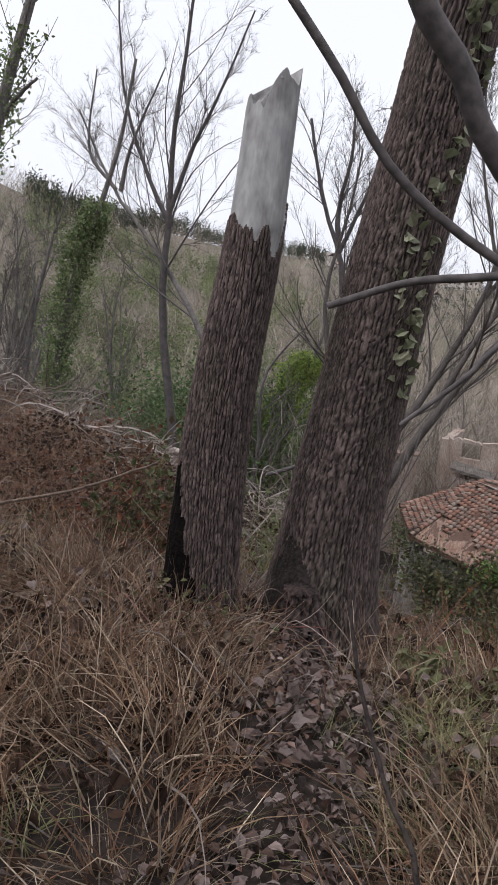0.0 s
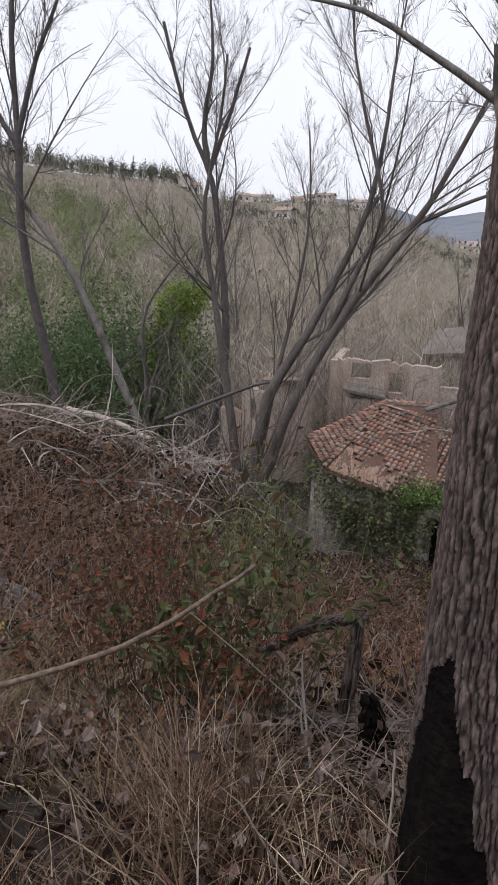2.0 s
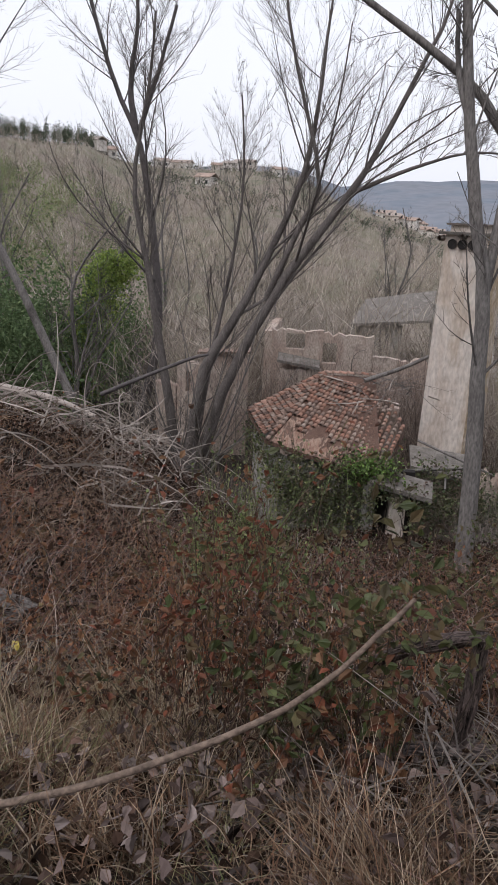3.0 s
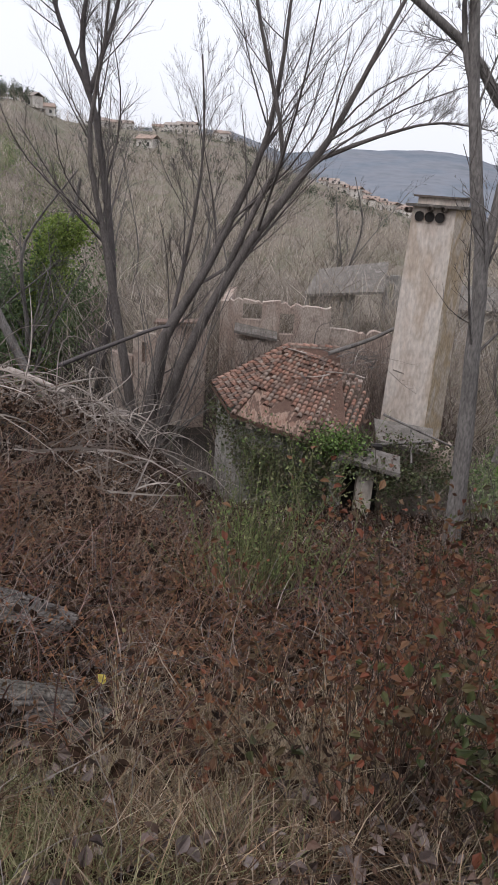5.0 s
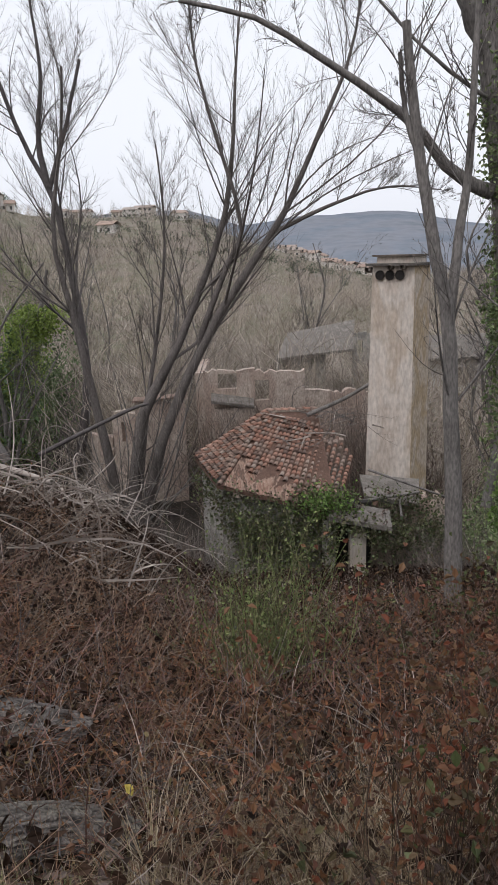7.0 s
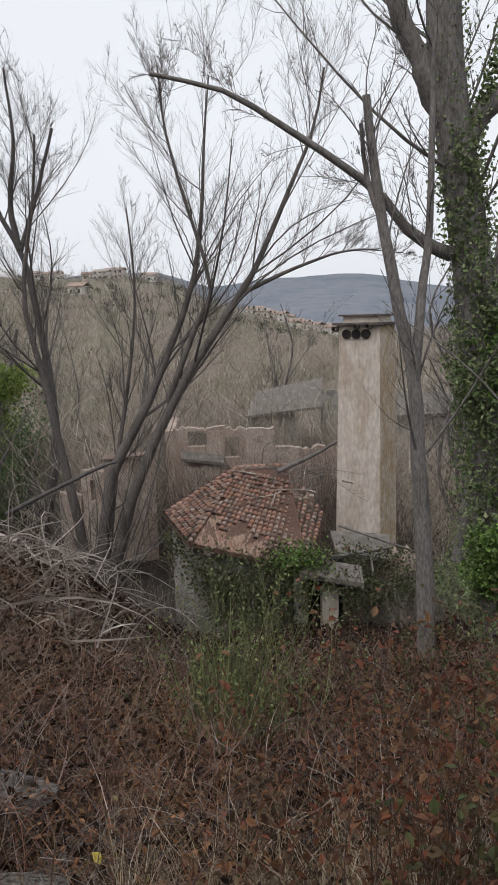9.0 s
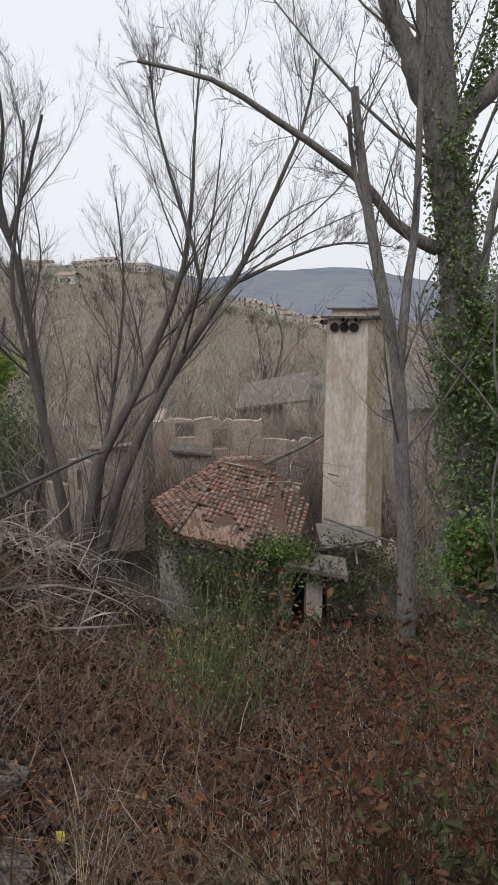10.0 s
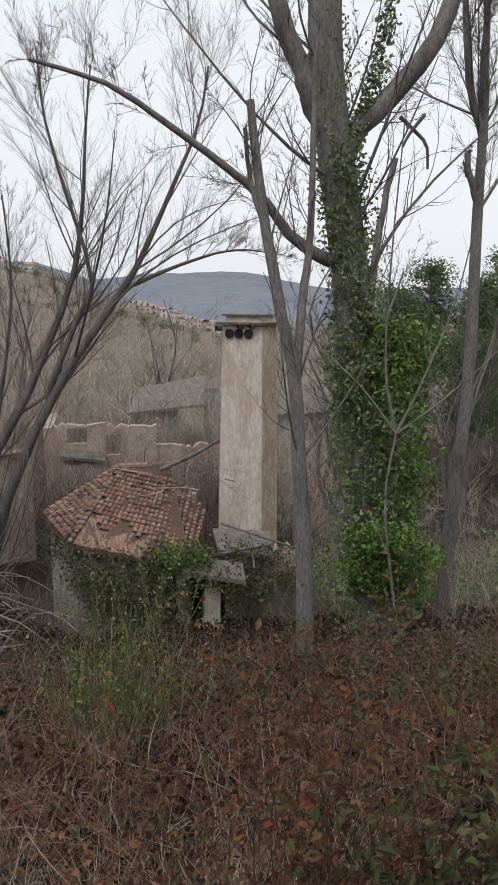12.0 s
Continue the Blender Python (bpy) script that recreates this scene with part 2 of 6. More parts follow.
M_HILLGREEN = material("hillside_evergreens", [(0.13, 0.18, 0.075), (0.19, 0.245, 0.105), (0.26, 0.29, 0.135), (0.14, 0.15, 0.08)], "island", 0.05, 0.8, 0)
M_RIDGE = material("ridge_pine_needles", [(0.045, 0.062, 0.04), (0.06, 0.08, 0.048), (0.075, 0.09, 0.055)], "island", 5, 0.8, 0)
# blue-grey air haze is mixed into this base colour
M_FAR_HAZE = material("haze_tinted_mountain", [(0.145, 0.165, 0.195), (0.175, 0.195, 0.225), (0.2, 0.21, 0.235), (0.165, 0.18, 0.2)], "noise", 0.006, 1.0, 0, 0.03, (1, 1, 1.6), mottle=0.1, spec=0.0)


# mesh tools ----------------------------------------------------------------
def mesh_of(name, verts, faces, mats, smooth=True, index=None, attr=None):
    """A mesh from arrays of vertices and of quads (or triangles)."""
    verts, faces = np.asarray(verts, np.float32).reshape(-1, 3), np.asarray(faces, np.int32)
    me = bpy.data.meshes.new(name)
    k = faces.shape[1]
    me.vertices.add(len(verts))
    me.vertices.foreach_set("co", verts.ravel())
    me.loops.add(faces.size)
    me.loops.foreach_set("vertex_index", faces.ravel())
    me.polygons.add(len(faces))
    me.polygons.foreach_set("loop_start", np.arange(0, faces.size, k, dtype=np.int32))
    me.polygons.foreach_set("use_smooth", np.full(len(faces), smooth))
    for m in (mats if isinstance(mats, (list, tuple)) else [mats]):
        me.materials.append(m)
    if index is not None:
        me.polygons.foreach_set("material_index", np.asarray(index, np.int32))
    if attr is not None:
        a = me.attributes.new("plate", "FLOAT", "POINT")
        a.data.foreach_set("value", np.asarray(attr, np.float32))
    me.update(calc_edges=True)
    me.validate()
    return me


def part(name, me, parent=None, label=""):
    ob = new(name, me)
    if parent is not None:
        ob.parent = parent
    return tagged(ob, label)


def thing(name, at, label, category, group="", kind=""):
    ob = new(name)
    ob.location = at
    ob.empty_display_size = 0.2
    return tagged(ob, label, category, group, kind)


def under(ob, parent):
    """Hang ob under parent, keeping its place in the world."""
    ob.parent = parent
    ob.matrix_parent_inverse = Matrix.Translation(parent.location).inverted()
    return ob


def unit(v):
    return v / np.maximum(np.linalg.norm(v, axis=-1, keepdims=True), 1e-9)


def tubes(P, R, sides):
    """M tapered tubes along the lines P (M, N, 3) with radii R (M, N): vertices and quads."""
    P, R = np.asarray(P, float), np.asarray(R, float)
    M, N = P.shape[:2]
    T = unit(np.gradient(P, axis=1))
    lean = np.abs(unit(P[:, -1] - P[:, 0]))
    ref = np.eye(3)[np.argmin(lean, axis=1)][:, None, :]
    n = unit(np.cross(T, ref))
    b = np.cross(T, n)
    a = np.arange(sides) * 2 * np.pi / sides
    V = P[:, :, None] + R[:, :, None, None] * (np.cos(a)[:, None] * n[:, :, None] + np.sin(a)[:, None] * b[:, :, None])
    i = np.arange(M * N * sides).reshape(M, N, sides)
    j = np.roll(i, -1, axis=2)
    F = np.stack([i[:, :-1], j[:, :-1], j[:, 1:], i[:, 1:]], axis=-1).reshape(-1, 4)
    return V.reshape(-1, 3), F


def ribbons(P, W, rng):
    """M flat tapered ribbons along P (M, N, 3), W wide (M, N), each turned its own way."""
    M, N = P.shape[:2]
    T = unit(np.gradient(P, axis=1))
    s = unit(np.cross(T, unit(rng.normal(size=(M, 1, 3)) * (1, 1, 0.2))))
    V = np.stack([P - s * W[..., None] / 2, P + s * W[..., None] / 2], axis=2)
    i = np.arange(M * N * 2).reshape(M, N, 2)
    F = np.stack([i[:, :-1, 0], i[:, :-1, 1], i[:, 1:, 1], i[:, 1:, 0]], axis=-1).reshape(-1, 4)
    return V.reshape(-1, 3), F


def leaves(C, size, rng, up=0.3, shape=0.62):
    """Folded pointed leaves: two quads each round the centres C (M, 3)."""
    M = len(C)
    nrm = unit(rng.normal(size=(M, 3)) * (1, 1, 1) + (0, 0, up))
    t = unit(np.cross(nrm, rng.normal(size=(M, 3))))
    s = np.cross(nrm, t)
    L = (size * rng.uniform(0.6, 1.25, M))[:, None]
    fold = rng.uniform(0.05, 0.35, M)[:, None] * L
    base, tip = C - t * L * 0.5, C + t * L * 0.5
    l1, r1 = C - s * L * shape * 0.5 - t * L * 0.12 + nrm * fold, C + s * L * shape * 0.5 - t * L * 0.12 + nrm * fold
    l2, r2 = C - s * L * shape * 0.3 + t * L * 0.25 + nrm * fold, C + s * L * shape * 0.3 + t * L * 0.25 + nrm * fold
    V = np.stack([base, tip, l1, l2, r1, r2], axis=1).reshape(-1, 3)
    o = np.arange(M)[:, None] * 6
    F = np.concatenate([o + [0, 2, 3, 1], o + [0, 1, 5, 4]], axis=1).reshape(-1, 4)
    return V, F


def arcs(base, way, length, droop, n, rng, wob=0.05):
    """Curved lines from base along way; droop bends them down with the square of the way gone."""
    s = np.linspace(0, 1, n)[None, :, None]
    L = np.asarray(length, float).reshape(-1, 1, 1)
    side = rng.normal(size=(len(base), 1, 3)) * wob
    w = unit(way)[:, None]
    d = np.asarray(droop, float).reshape(-1, 1, 1)
    return base[:, None] + L * (w * s + side * np.sin(s * 3.1) + side[:, :, ::-1] * s * s) - np.array([0, 0, 1.0]) * d * L * s * s


def taper(r0, r1, n):
    r0, r1 = np.asarray(r0, float).reshape(-1, 1), np.asarray(r1, float).reshape(-1, 1)
    s = np.linspace(0, 1, n)[None]
    return r0 * (1 - s) + r1 * s


def resample(pts, n):
    """A smooth line of n points through pts (Catmull-Rom by arc steps)."""
    p = np.asarray(pts, float)
    q = np.vstack([2 * p[0] - p[1], p, 2 * p[-1] - p[-2]])
    out = []
    for u in np.linspace(0, len(p) - 1 - 1e-6, n):
        i, f = int(u), u - int(u)
        a, b, c, d = q[i:i + 4]
        out.append(0.5 * (2 * b + (c - a) * f + (2 * a - 5 * b + 4 * c - d) * f * f + (3 * b - a - 3 * c + d) * f ** 3))
    return np.array(out)


def offshoots(P, R, count, rng, reach, spread, rise, thin, n, start=0.25, droop=0.0, shrink=0.6, least=0.0012):
    """count side branches from each line of P: their lines and radii."""
    M, N = P.shape[:2]
    who = np.repeat(np.arange(M), count)
    s = rng.uniform(start, 1.0, len(who)) * (N - 1)
    i = np.minimum(s.astype(int), N - 2)
    f = (s - i)[:, None]
    at = P[who, i] * (1 - f) + P[who, i + 1] * f
    tan = unit(P[who, i + 1] - P[who, i])
    rad = R[who, i] * (1 - f[:, 0]) + R[who, i + 1] * f[:, 0]
    side = unit(np.cross(tan, rng.normal(size=tan.shape)))
    way = unit(tan + side * spread * rng.uniform(0.6, 1.3, len(who))[:, None] + np.array([0, 0, rise]))
    full = np.linalg.norm(np.diff(P, axis=1), axis=2).sum(1)[who]
    L = full * reach * rng.uniform(0.55, 1.2, len(who)) * (1 - shrink * s / (N - 1))
    r0 = np.maximum(np.minimum(rad * thin, L * 0.0105), least)
    return arcs(at, way, L, np.full(len(who), droop), n, rng, 0.07), taper(r0, r0 * 0.25, n)


# the ground ----------------------------------------------------------------
def step(a, b, v):
    t = np.clip((np.asarray(v, float) - a) / (b - a), 0, 1)
    return t * t * (3 - 2 * t)


RIDGE_AZ = (-180, -90, -60, -42, -37, -31, -26, -18, -15, -10, -5, -2, 1, 5, 8, 11, 16, 22, 35, 60, 120, 180)
RIDGE_EL = (5, 7, 8.2, 7.2, 5.6, 5.1, 4.6, 4.3, 3.3, 2.9, 3.1, 2.7, 1.2, 0.0, -0.9, -1.6, -1.6, -1.2, 0.5, 3, 4, 5)
RIDGE_R = (150, 150, 150, 165, 190, 230, 270, 320, 400, 450, 470, 480, 480, 460, 450, 430, 380, 330, 250, 200, 150, 150)


FALL_Y = (-5, 2.2, 2.7, 3.05, 3.4, 3.8, 4.2, 5.3, 6.9, 9, 14, 20, 25.5, 29, 60)
FALL_Z = (0.0, 0.01, 0.04, 0.08, 0.22, 0.42, 0.64, 1.36, 2.0, 3.0, 5.0, 7.4, 9.75, 11.2, 11.3)


def ground_z(x, y):
    """Height of the ground: a level shoulder, a bank that falls to the valley floor, then hills."""
    x, y = np.asarray(x, float), np.asarray(y, float)
    d = y + 0.08 * np.sin(x * 1.3)
    z = -np.interp(d, FALL_Y, FALL_Z)
    z = z + 0.3 * np.sin(x * 1.7 + y * 0.6) * np.sin(y * 1.3 - x * 0.4) * step(-5, -7, x) * step(9, 12, y) * (1 - step(24, 30, y))
    z = z + 2.5 * step(-3.2, -8.5, x) * step(6, 12, y) * (1 - step(24, 33, y)) + 1.6 * step(-9, -16, x) * step(3, 9, y) * (1 - step(26, 40, y))
    z = z + 0.05 * np.sin(x * 2.1 + y * 1.1) + 0.035 * np.sin(x * 4.7 - y * 3.9 + 1) + 0.12 * np.sin(x * 0.6 + 2) * np.sin(y * 0.55) * step(4, 9, y)
    z = z - 0.2 * np.exp(-((x + 0.75) / 0.55) ** 2 - ((y - 3.25) / 0.55) ** 2)
    ex, ey = x + 3.4, y - 2.4
    r, az = np.hypot(ex, ey), np.degrees(np.arctan2(ex, ey))
    rr = np.interp(az, RIDGE_AZ, RIDGE_R)
    top = 1.4 + rr * np.tan(np.radians(np.interp(az, RIDGE_AZ, RIDGE_EL)))
    s = np.clip((r - 55) / (rr - 55), 0, 1)
    hill = -11.3 + (top + 11.3) * (0.35 * s + 0.65 * step(0, 1, s)) - 0.05 * np.maximum(r - rr, 0)
    hill = hill + 1.5 * np.sin(x * 0.07) * np.sin(y * 0.05 + 1) * step(60, 110, r) * (1 - step(0.8, 1, s))
    k = step(45, 62, r)
    return z * (1 - k) + np.maximum(hill, -60) * k


def trodden(x, y):
    """The bare strip of dead leaves that runs up to the feet of the two trunks."""
    mid = np.interp(y, (1.0, 1.75, 2.3, 2.65, 3.0, 3.5), (-0.42, -0.52, -0.64, -0.78, -0.98, -0.95))
    return (np.abs(x - mid) < 0.2 + 0.06 * np.sin(y * 9)) & (y < 3.6)


def on_ground(x, y, lift=0.0):
    return np.stack([x, y, ground_z(x, y) + lift], axis=-1)


rings = np.concatenate([np.arange(0.2, 12, 0.14), 12 * 1.03 ** np.arange(0, 202)])
turns = np.radians(np.linspace(-180, 180, 361)[:-1])
gx = -3.4 + rings[:, None] * np.sin(turns)
gy = 2.4 + rings[:, None] * np.cos(turns)
gv = np.stack([gx, gy, ground_z(gx, gy)], axis=-1)
idx = np.arange(gx.size).reshape(gx.shape)
nxt = np.roll(idx, -1, axis=1)
gf = np.stack([idx[:-1], idx[1:], nxt[1:], nxt[:-1]], axis=-1).reshape(-1, 4)
centre = np.full((180, 4), 0, np.int32)
centre[:, 0], centre[:, 1], centre[:, 2], centre[:, 3] = gx.size, idx[0, 0::2], idx[0, 1::2], np.roll(idx[0, 0::2], -1)
gverts = np.vstack([gv.reshape(-1, 3), [(-3.4, 2.4, float(ground_z(-3.4, 2.4)))]])
gslot = np.concatenate([np.repeat((rings[:-1] > 75).astype(int), 360), np.zeros(180, int)])
ground = part("ground", mesh_of("ground", gverts, np.vstack([gf, centre]), [M_SOIL, M_HILL], True, gslot))
tagged(ground, "leaf-strewn bank falling to a wooded valley floor", "ground", kind="structure")

# far mountain beyond the hills, its air haze painted into the colour
faz = np.radians(np.linspace(-70, 70, 141))
fel = np.interp(np.degrees(faz), (-70, -30, -12, -9, -6, -3, -1, 1, 3, 5, 8, 12, 14, 17, 19, 24, 40, 70), (2, 2.4, 2.9, 3.3, 3.55, 3.45, 2.9, 2.25, 2.5, 2.75, 2.9, 3.05, 2.85, 2.25, 1.8, 1.7, 2.2, 2.5))
fel = fel + 0.05 * np.sin(np.degrees(faz) * 3.1) + 0.03 * np.sin(np.degrees(faz) * 7.7)
rows = []
for k, (rad, h) in enumerate(((1500, -2.2), (1900, 0.1), (2250, 0.55), (2600, 1.0), (3000, 0.6), (3400, -0.5))):
    z = 1.4 + 2600 * np.tan(np.radians(fel)) * h if h > 0 else np.full(len(faz), -120.0 if k == 0 else -60.0)
    wobble = 1 + 0.008 * np.sin(np.degrees(faz) * 0.9 + k * 2)
    rows.append(np.stack([-3.4 + rad * wobble * np.sin(faz), 2.4 + rad * wobble * np.cos(faz), z], axis=-1))
fv = np.stack(rows)
fi = np.arange(fv.shape[0] * fv.shape[1]).reshape(fv.shape[:2])
ff = np.stack([fi[:-1, :-1], fi[:-1, 1:], fi[1:, 1:], fi[1:, :-1]], axis=-1).reshape(-1, 4)
tagged(part("backdrop_mountain", mesh_of("backdrop_mountain", fv, ff, M_FAR_HAZE)), "mountain ridge beyond the valley with blue-grey haze painted into its colour", "mountain", kind="structure")


# the ruin ------------------------------------------------------------------
def box_mesh(name, x0, x1, y0, y1, z0, z1, m, rough_top=0.0, seed=0, cell=0.22):
    """A thick wall block cut into cells, its faces slightly uneven and its top ragged."""
    rng = np.random.default_rng(seed)
    nx, nz = max(1, int((x1 - x0) / cell)), max(1, int((z1 - z0) / cell))
    xs, zs = np.linspace(x0, x1, nx + 1), np.linspace(0, 1, nz + 1)
    tops = z1 - rough_top * (1.6 * np.abs(np.cumsum(rng.normal(0, 0.35, nx + 1))) % 2.2 + 0.35 * rng.random(nx + 1))
    X, S = np.meshgrid(xs, zs, indexing="ij")
    Z = z0 + (tops[:, None] - z0) * S
    f = np.stack([X, np.full_like(X, y0) + 0.006 * rng.normal(size=X.shape), Z], -1)
    b = np.stack([X, np.full_like(X, y1), Z], -1)
    V = np.concatenate([f.reshape(-1, 3), b.reshape(-1, 3)])
    i = np.arange(f.shape[0] * f.shape[1]).reshape(f.shape[:2])
    o = i.size
    F = [np.stack([i[:-1, :-1], i[1:, :-1], i[1:, 1:], i[:-1, 1:]], -1).reshape(-1, 4),
         np.stack([i[:-1, :-1], i[:-1, 1:], i[1:, 1:], i[1:, :-1]], -1).reshape(-1, 4) + o]
    for e, flip in ((i[0], 1), (i[-1], 0), (i[:, 0], 0), (i[:, -1], 1)):
        q = np.stack([e[:-1], e[:-1] + o, e[1:] + o, e[1:]], -1)
        F.append(q if flip else q[:, ::-1])
    return mesh_of(name, V, np.concatenate(F), m, False)


def slab_between(name, a, b, c, d, thick, m):
    """A thick slab with the four corners a b c d on its upper face."""
    top = np.array([a, b, c, d], float)
    V = np.vstack([top, top - (0, 0, thick)])
    F = [(0, 1, 2, 3), (7, 6, 5, 4), (0, 4, 5, 1), (1, 5, 6, 2), (2, 6, 7, 3), (3, 7, 4, 0)]
    return mesh_of(name, V, F, m, False)


def turned_box(name, centre, s0, s1, z0, z1, yaw, m, aspect=1.0, index=None):
    """A tapering square shaft, side s0 at z0 and s1 at z1."""
    c, s = math.cos(yaw), math.sin(yaw)
    V = []
    for z, h in ((z0, s0 / 2), (z1, s1 / 2)):
        for u, v in ((-1, -1), (1, -1), (1, 1), (-1, 1)):
            V.append((centre[0] + h * u * c - h * aspect * v * s, centre[1] + h * u * s + h * aspect * v * c, z))
    F = [(0, 1, 5, 4), (1, 2, 6, 5), (2, 3, 7, 6), (3, 0, 4, 7), (4, 5, 6, 7), (3, 2, 1, 0)]
    return mesh_of(name, V, F, m, False, index)


EAVE_L, EAVE_M, EAVE_R = np.array((-5.05, 30.0, -6.27)), np.array((-4.15, 27.5, -6.62)), np.array((0.05, 25.6, -7.22))
RIDGE_L, RIDGE_M, RIDGE_E = np.array((-2.05, 32.5, -5.06)), np.array((0.15, 32.5, -5.04)), np.array((1.2, 29.5, -6.5))

outhouse = thing("outbuilding", (-2, 28, -10), "ruined outbuilding with a sagging clay-tile roof and plaster walls", "building")


def wall_on(name, a, b, z0, z1, thick, m, parent, seed, openings=()):
    """A wall from a to b in plan, in pieces round its openings (start, end, sill, head along it)."""
    a, b = np.array(a, float), np.array(b, float)
    L = float(np.linalg.norm(b - a))
    yaw = math.atan2(b[1] - a[1], b[0] - a[0])
    edges = [0.0]
    pieces = []
    for s, e, lo, hi in openings:
        pieces += [(edges[-1], s, z0, z1), (s, e, z0, lo), (s, e, hi, z1)]
        edges.append(e)
    pieces.append((edges[-1], L, z0, z1))
    bm_v, bm_f, k = [], [], 0
    for j, (s, e, lo, hi) in enumerate(pieces):
        if e - s < 0.02 or hi - lo < 0.02:
            continue
        ragged = 0.16 if hi == z1 else 0.0
        me = box_mesh("tmp", s, e, 0, thick, lo, hi, m, ragged, seed + j)
        v = np.array([tuple(q.co) for q in me.vertices])
        bm_v.append(v)
        bm_f.append(np.array([tuple(q.vertices) for q in me.polygons]) + k)
        k += len(v)
        bpy.data.meshes.remove(me)
    V = np.concatenate(bm_v)
    c, sn = math.cos(yaw), math.sin(yaw)
    W = np.stack([a[0] + V[:, 0] * c - V[:, 1] * sn, a[1] + V[:, 0] * sn + V[:, 1] * c, V[:, 2]], -1)
    ob = part(name, mesh_of(name, W, np.concatenate(bm_f), m, False))
    return under(ob, parent) if parent is not None else ob


wall_on("wall", EAVE_M[:2] + (0.15, 0.25), EAVE_R[:2] + (-0.15, 0.35), -11.6, -7.15, 0.4, M_GREYWALL, outhouse, 1, [(1.3, 1.75, -9.3, -8.2)])
wall_on("wall", EAVE_L[:2] + (0.25, 0.1), EAVE_M[:2] + (0.2, 0.3), -11.6, -6.7, 0.4, M_GREYWALL, outhouse, 5)
wall_on("wall", (1.2, 31.9), (-4.2, 32.6), -11.6, -6.0, 0.4, M_PLASTER, outhouse, 9)
wall_on("wall", EAVE_R[:2] + (-0.1, 0.3), (1.2, 31.9), -11.6, -7.0, 0.4, M_GREYWALL, outhouse, 12)

# roof bed, coloured dark as the shade between tiles, and its tiles
roof = part("roof", mesh_of("roof", np.vstack([EAVE_L, EAVE_M, EAVE_R, RIDGE_E, RIDGE_M, RIDGE_L, EAVE_L - (0, 0, 0.14), EAVE_M - (0, 0, 0.14), EAVE_R - (0, 0, 0.14), RIDGE_E - (0, 0, 0.14), RIDGE_M - (0, 0, 0.14), RIDGE_L - (0, 0, 0.14), (-0.1, 33.2, -5.5), (-2.6, 33.2, -5.5)]),
            [(0, 1, 5, 0), (1, 2, 4, 5), (2, 3, 4, 2), (0, 6, 7, 1), (1, 7, 8, 2), (2, 8, 9, 3), (5, 4, 12, 13), (6, 11, 7, 6), (7, 11, 10, 8), (8, 10, 9, 8)], M_DECK, False), None, "terracotta roof bed darkened to stand for the shade between tiles")
under(roof, outhouse)


def barrel_tile(m):
    """One half-barrel clay tile, 0.36 long, arched over its y axis."""
    a = np.linspace(0, np.pi, 6)
    V, F = [], []
    for y, r, lift in ((0.0, 0.094, 0.05), (0.36, 0.076, 0.0)):
        for rr in (r, r - 0.016):
            V += [(rr * math.cos(t), y, rr * math.sin(t) * 1.05 + lift) for t in a]
    for i in range(5):
        F += [(i, i + 1, 13 + i, 12 + i), (7 + i, 6 + i, 18 + i, 19 + i), (i + 1, i, 6 + i, 7 + i)]
    return mesh_of("tile", V, F, m, True)


tile_mesh = barrel_tile(M_TILE)
tile_verts = np.array([tuple(v.co) for v in tile_mesh.vertices])
tile_faces = np.array([tuple(p.vertices) for p in tile_mesh.polygons])
joined_v, joined_f = [], []
tile_rng = np.random.default_rng(3)
tile_count = 0


def lay_tile(P, across, up):
    """A tile at P whose length runs up the slope."""
    global tile_count
    n = np.cross(across, up)
    if tile_rng.random() < 0.05:
        return
    k = tile_rng.normal(0, 0.035)
    up2 = unit(up + across * k)
    ac2 = unit(np.cross(up2, n))
    m = Matrix(((ac2[0], up2[0], n[0], P[0]), (ac2[1], up2[1], n[1], P[1]), (ac2[2], up2[2], n[2], P[2] + tile_rng.normal(0, 0.008)), (0, 0, 0, 1)))
    if tile_count < 290:
        ob = new("tile", tile_mesh)
        ob.parent = roof
        ob.matrix_parent_inverse = Matrix.Identity(4)
        ob.matrix_basis = m
        tile_count += 1
    else:
        R = np.array(m)
        joined_v.append(tile_verts @ R[:3, :3].T + R[:3, 3])
        joined_f.append(tile_faces + len(tile_verts) * (len(joined_v) - 1))


for row in range(19):
    v0 = row / 19
    for col in range(22):
        u = (col + 0.5) / 22
        lo = EAVE_M + (EAVE_R - EAVE_M) * u
        hi = RIDGE_L + (RIDGE_M - RIDGE_L) * min(1, u / 0.62) if u < 0.62 else RIDGE_M + (RIDGE_E - RIDGE_M) * (u - 0.62) / 0.38
        up = unit(hi - lo)
        if v0 * np.linalg.norm(RIDGE_L - EAVE_M) > np.linalg.norm(hi - lo) - 0.1:
            continue
        across = unit(EAVE_R - EAVE_M)
        across = unit(across - up * (across @ up))
        if v0 < 0.27 + 0.08 * math.sin(u * 21) and 0.06 < u < 0.58:
            continue
        lay_tile(lo + up * (v0 * np.linalg.norm(RIDGE_L - EAVE_M) * 1.0 - 0.08) + (0, 0, 0.03 - 0.1 * math.sin(u * 3.1) * math.sin(v0 * 3.1)), across, up)
for row in range(17):
    v0 = row / 17
    for col in range(12):
        u = (col + 0.5) / 12
        if u > 1 - v0 and u > 0.04:
            continue
        lo = EAVE_L + (EAVE_M - EAVE_L) * u
        up0 = unit(RIDGE_L - (EAVE_L + EAVE_M) / 2)
        P = lo + (RIDGE_L - EAVE_L) * v0 * 0.97
        across = unit(EAVE_M - EAVE_L)
        across = unit(across - up0 * (across @ up0))
        lay_tile(P + (0, 0, 0.03), across, up0)
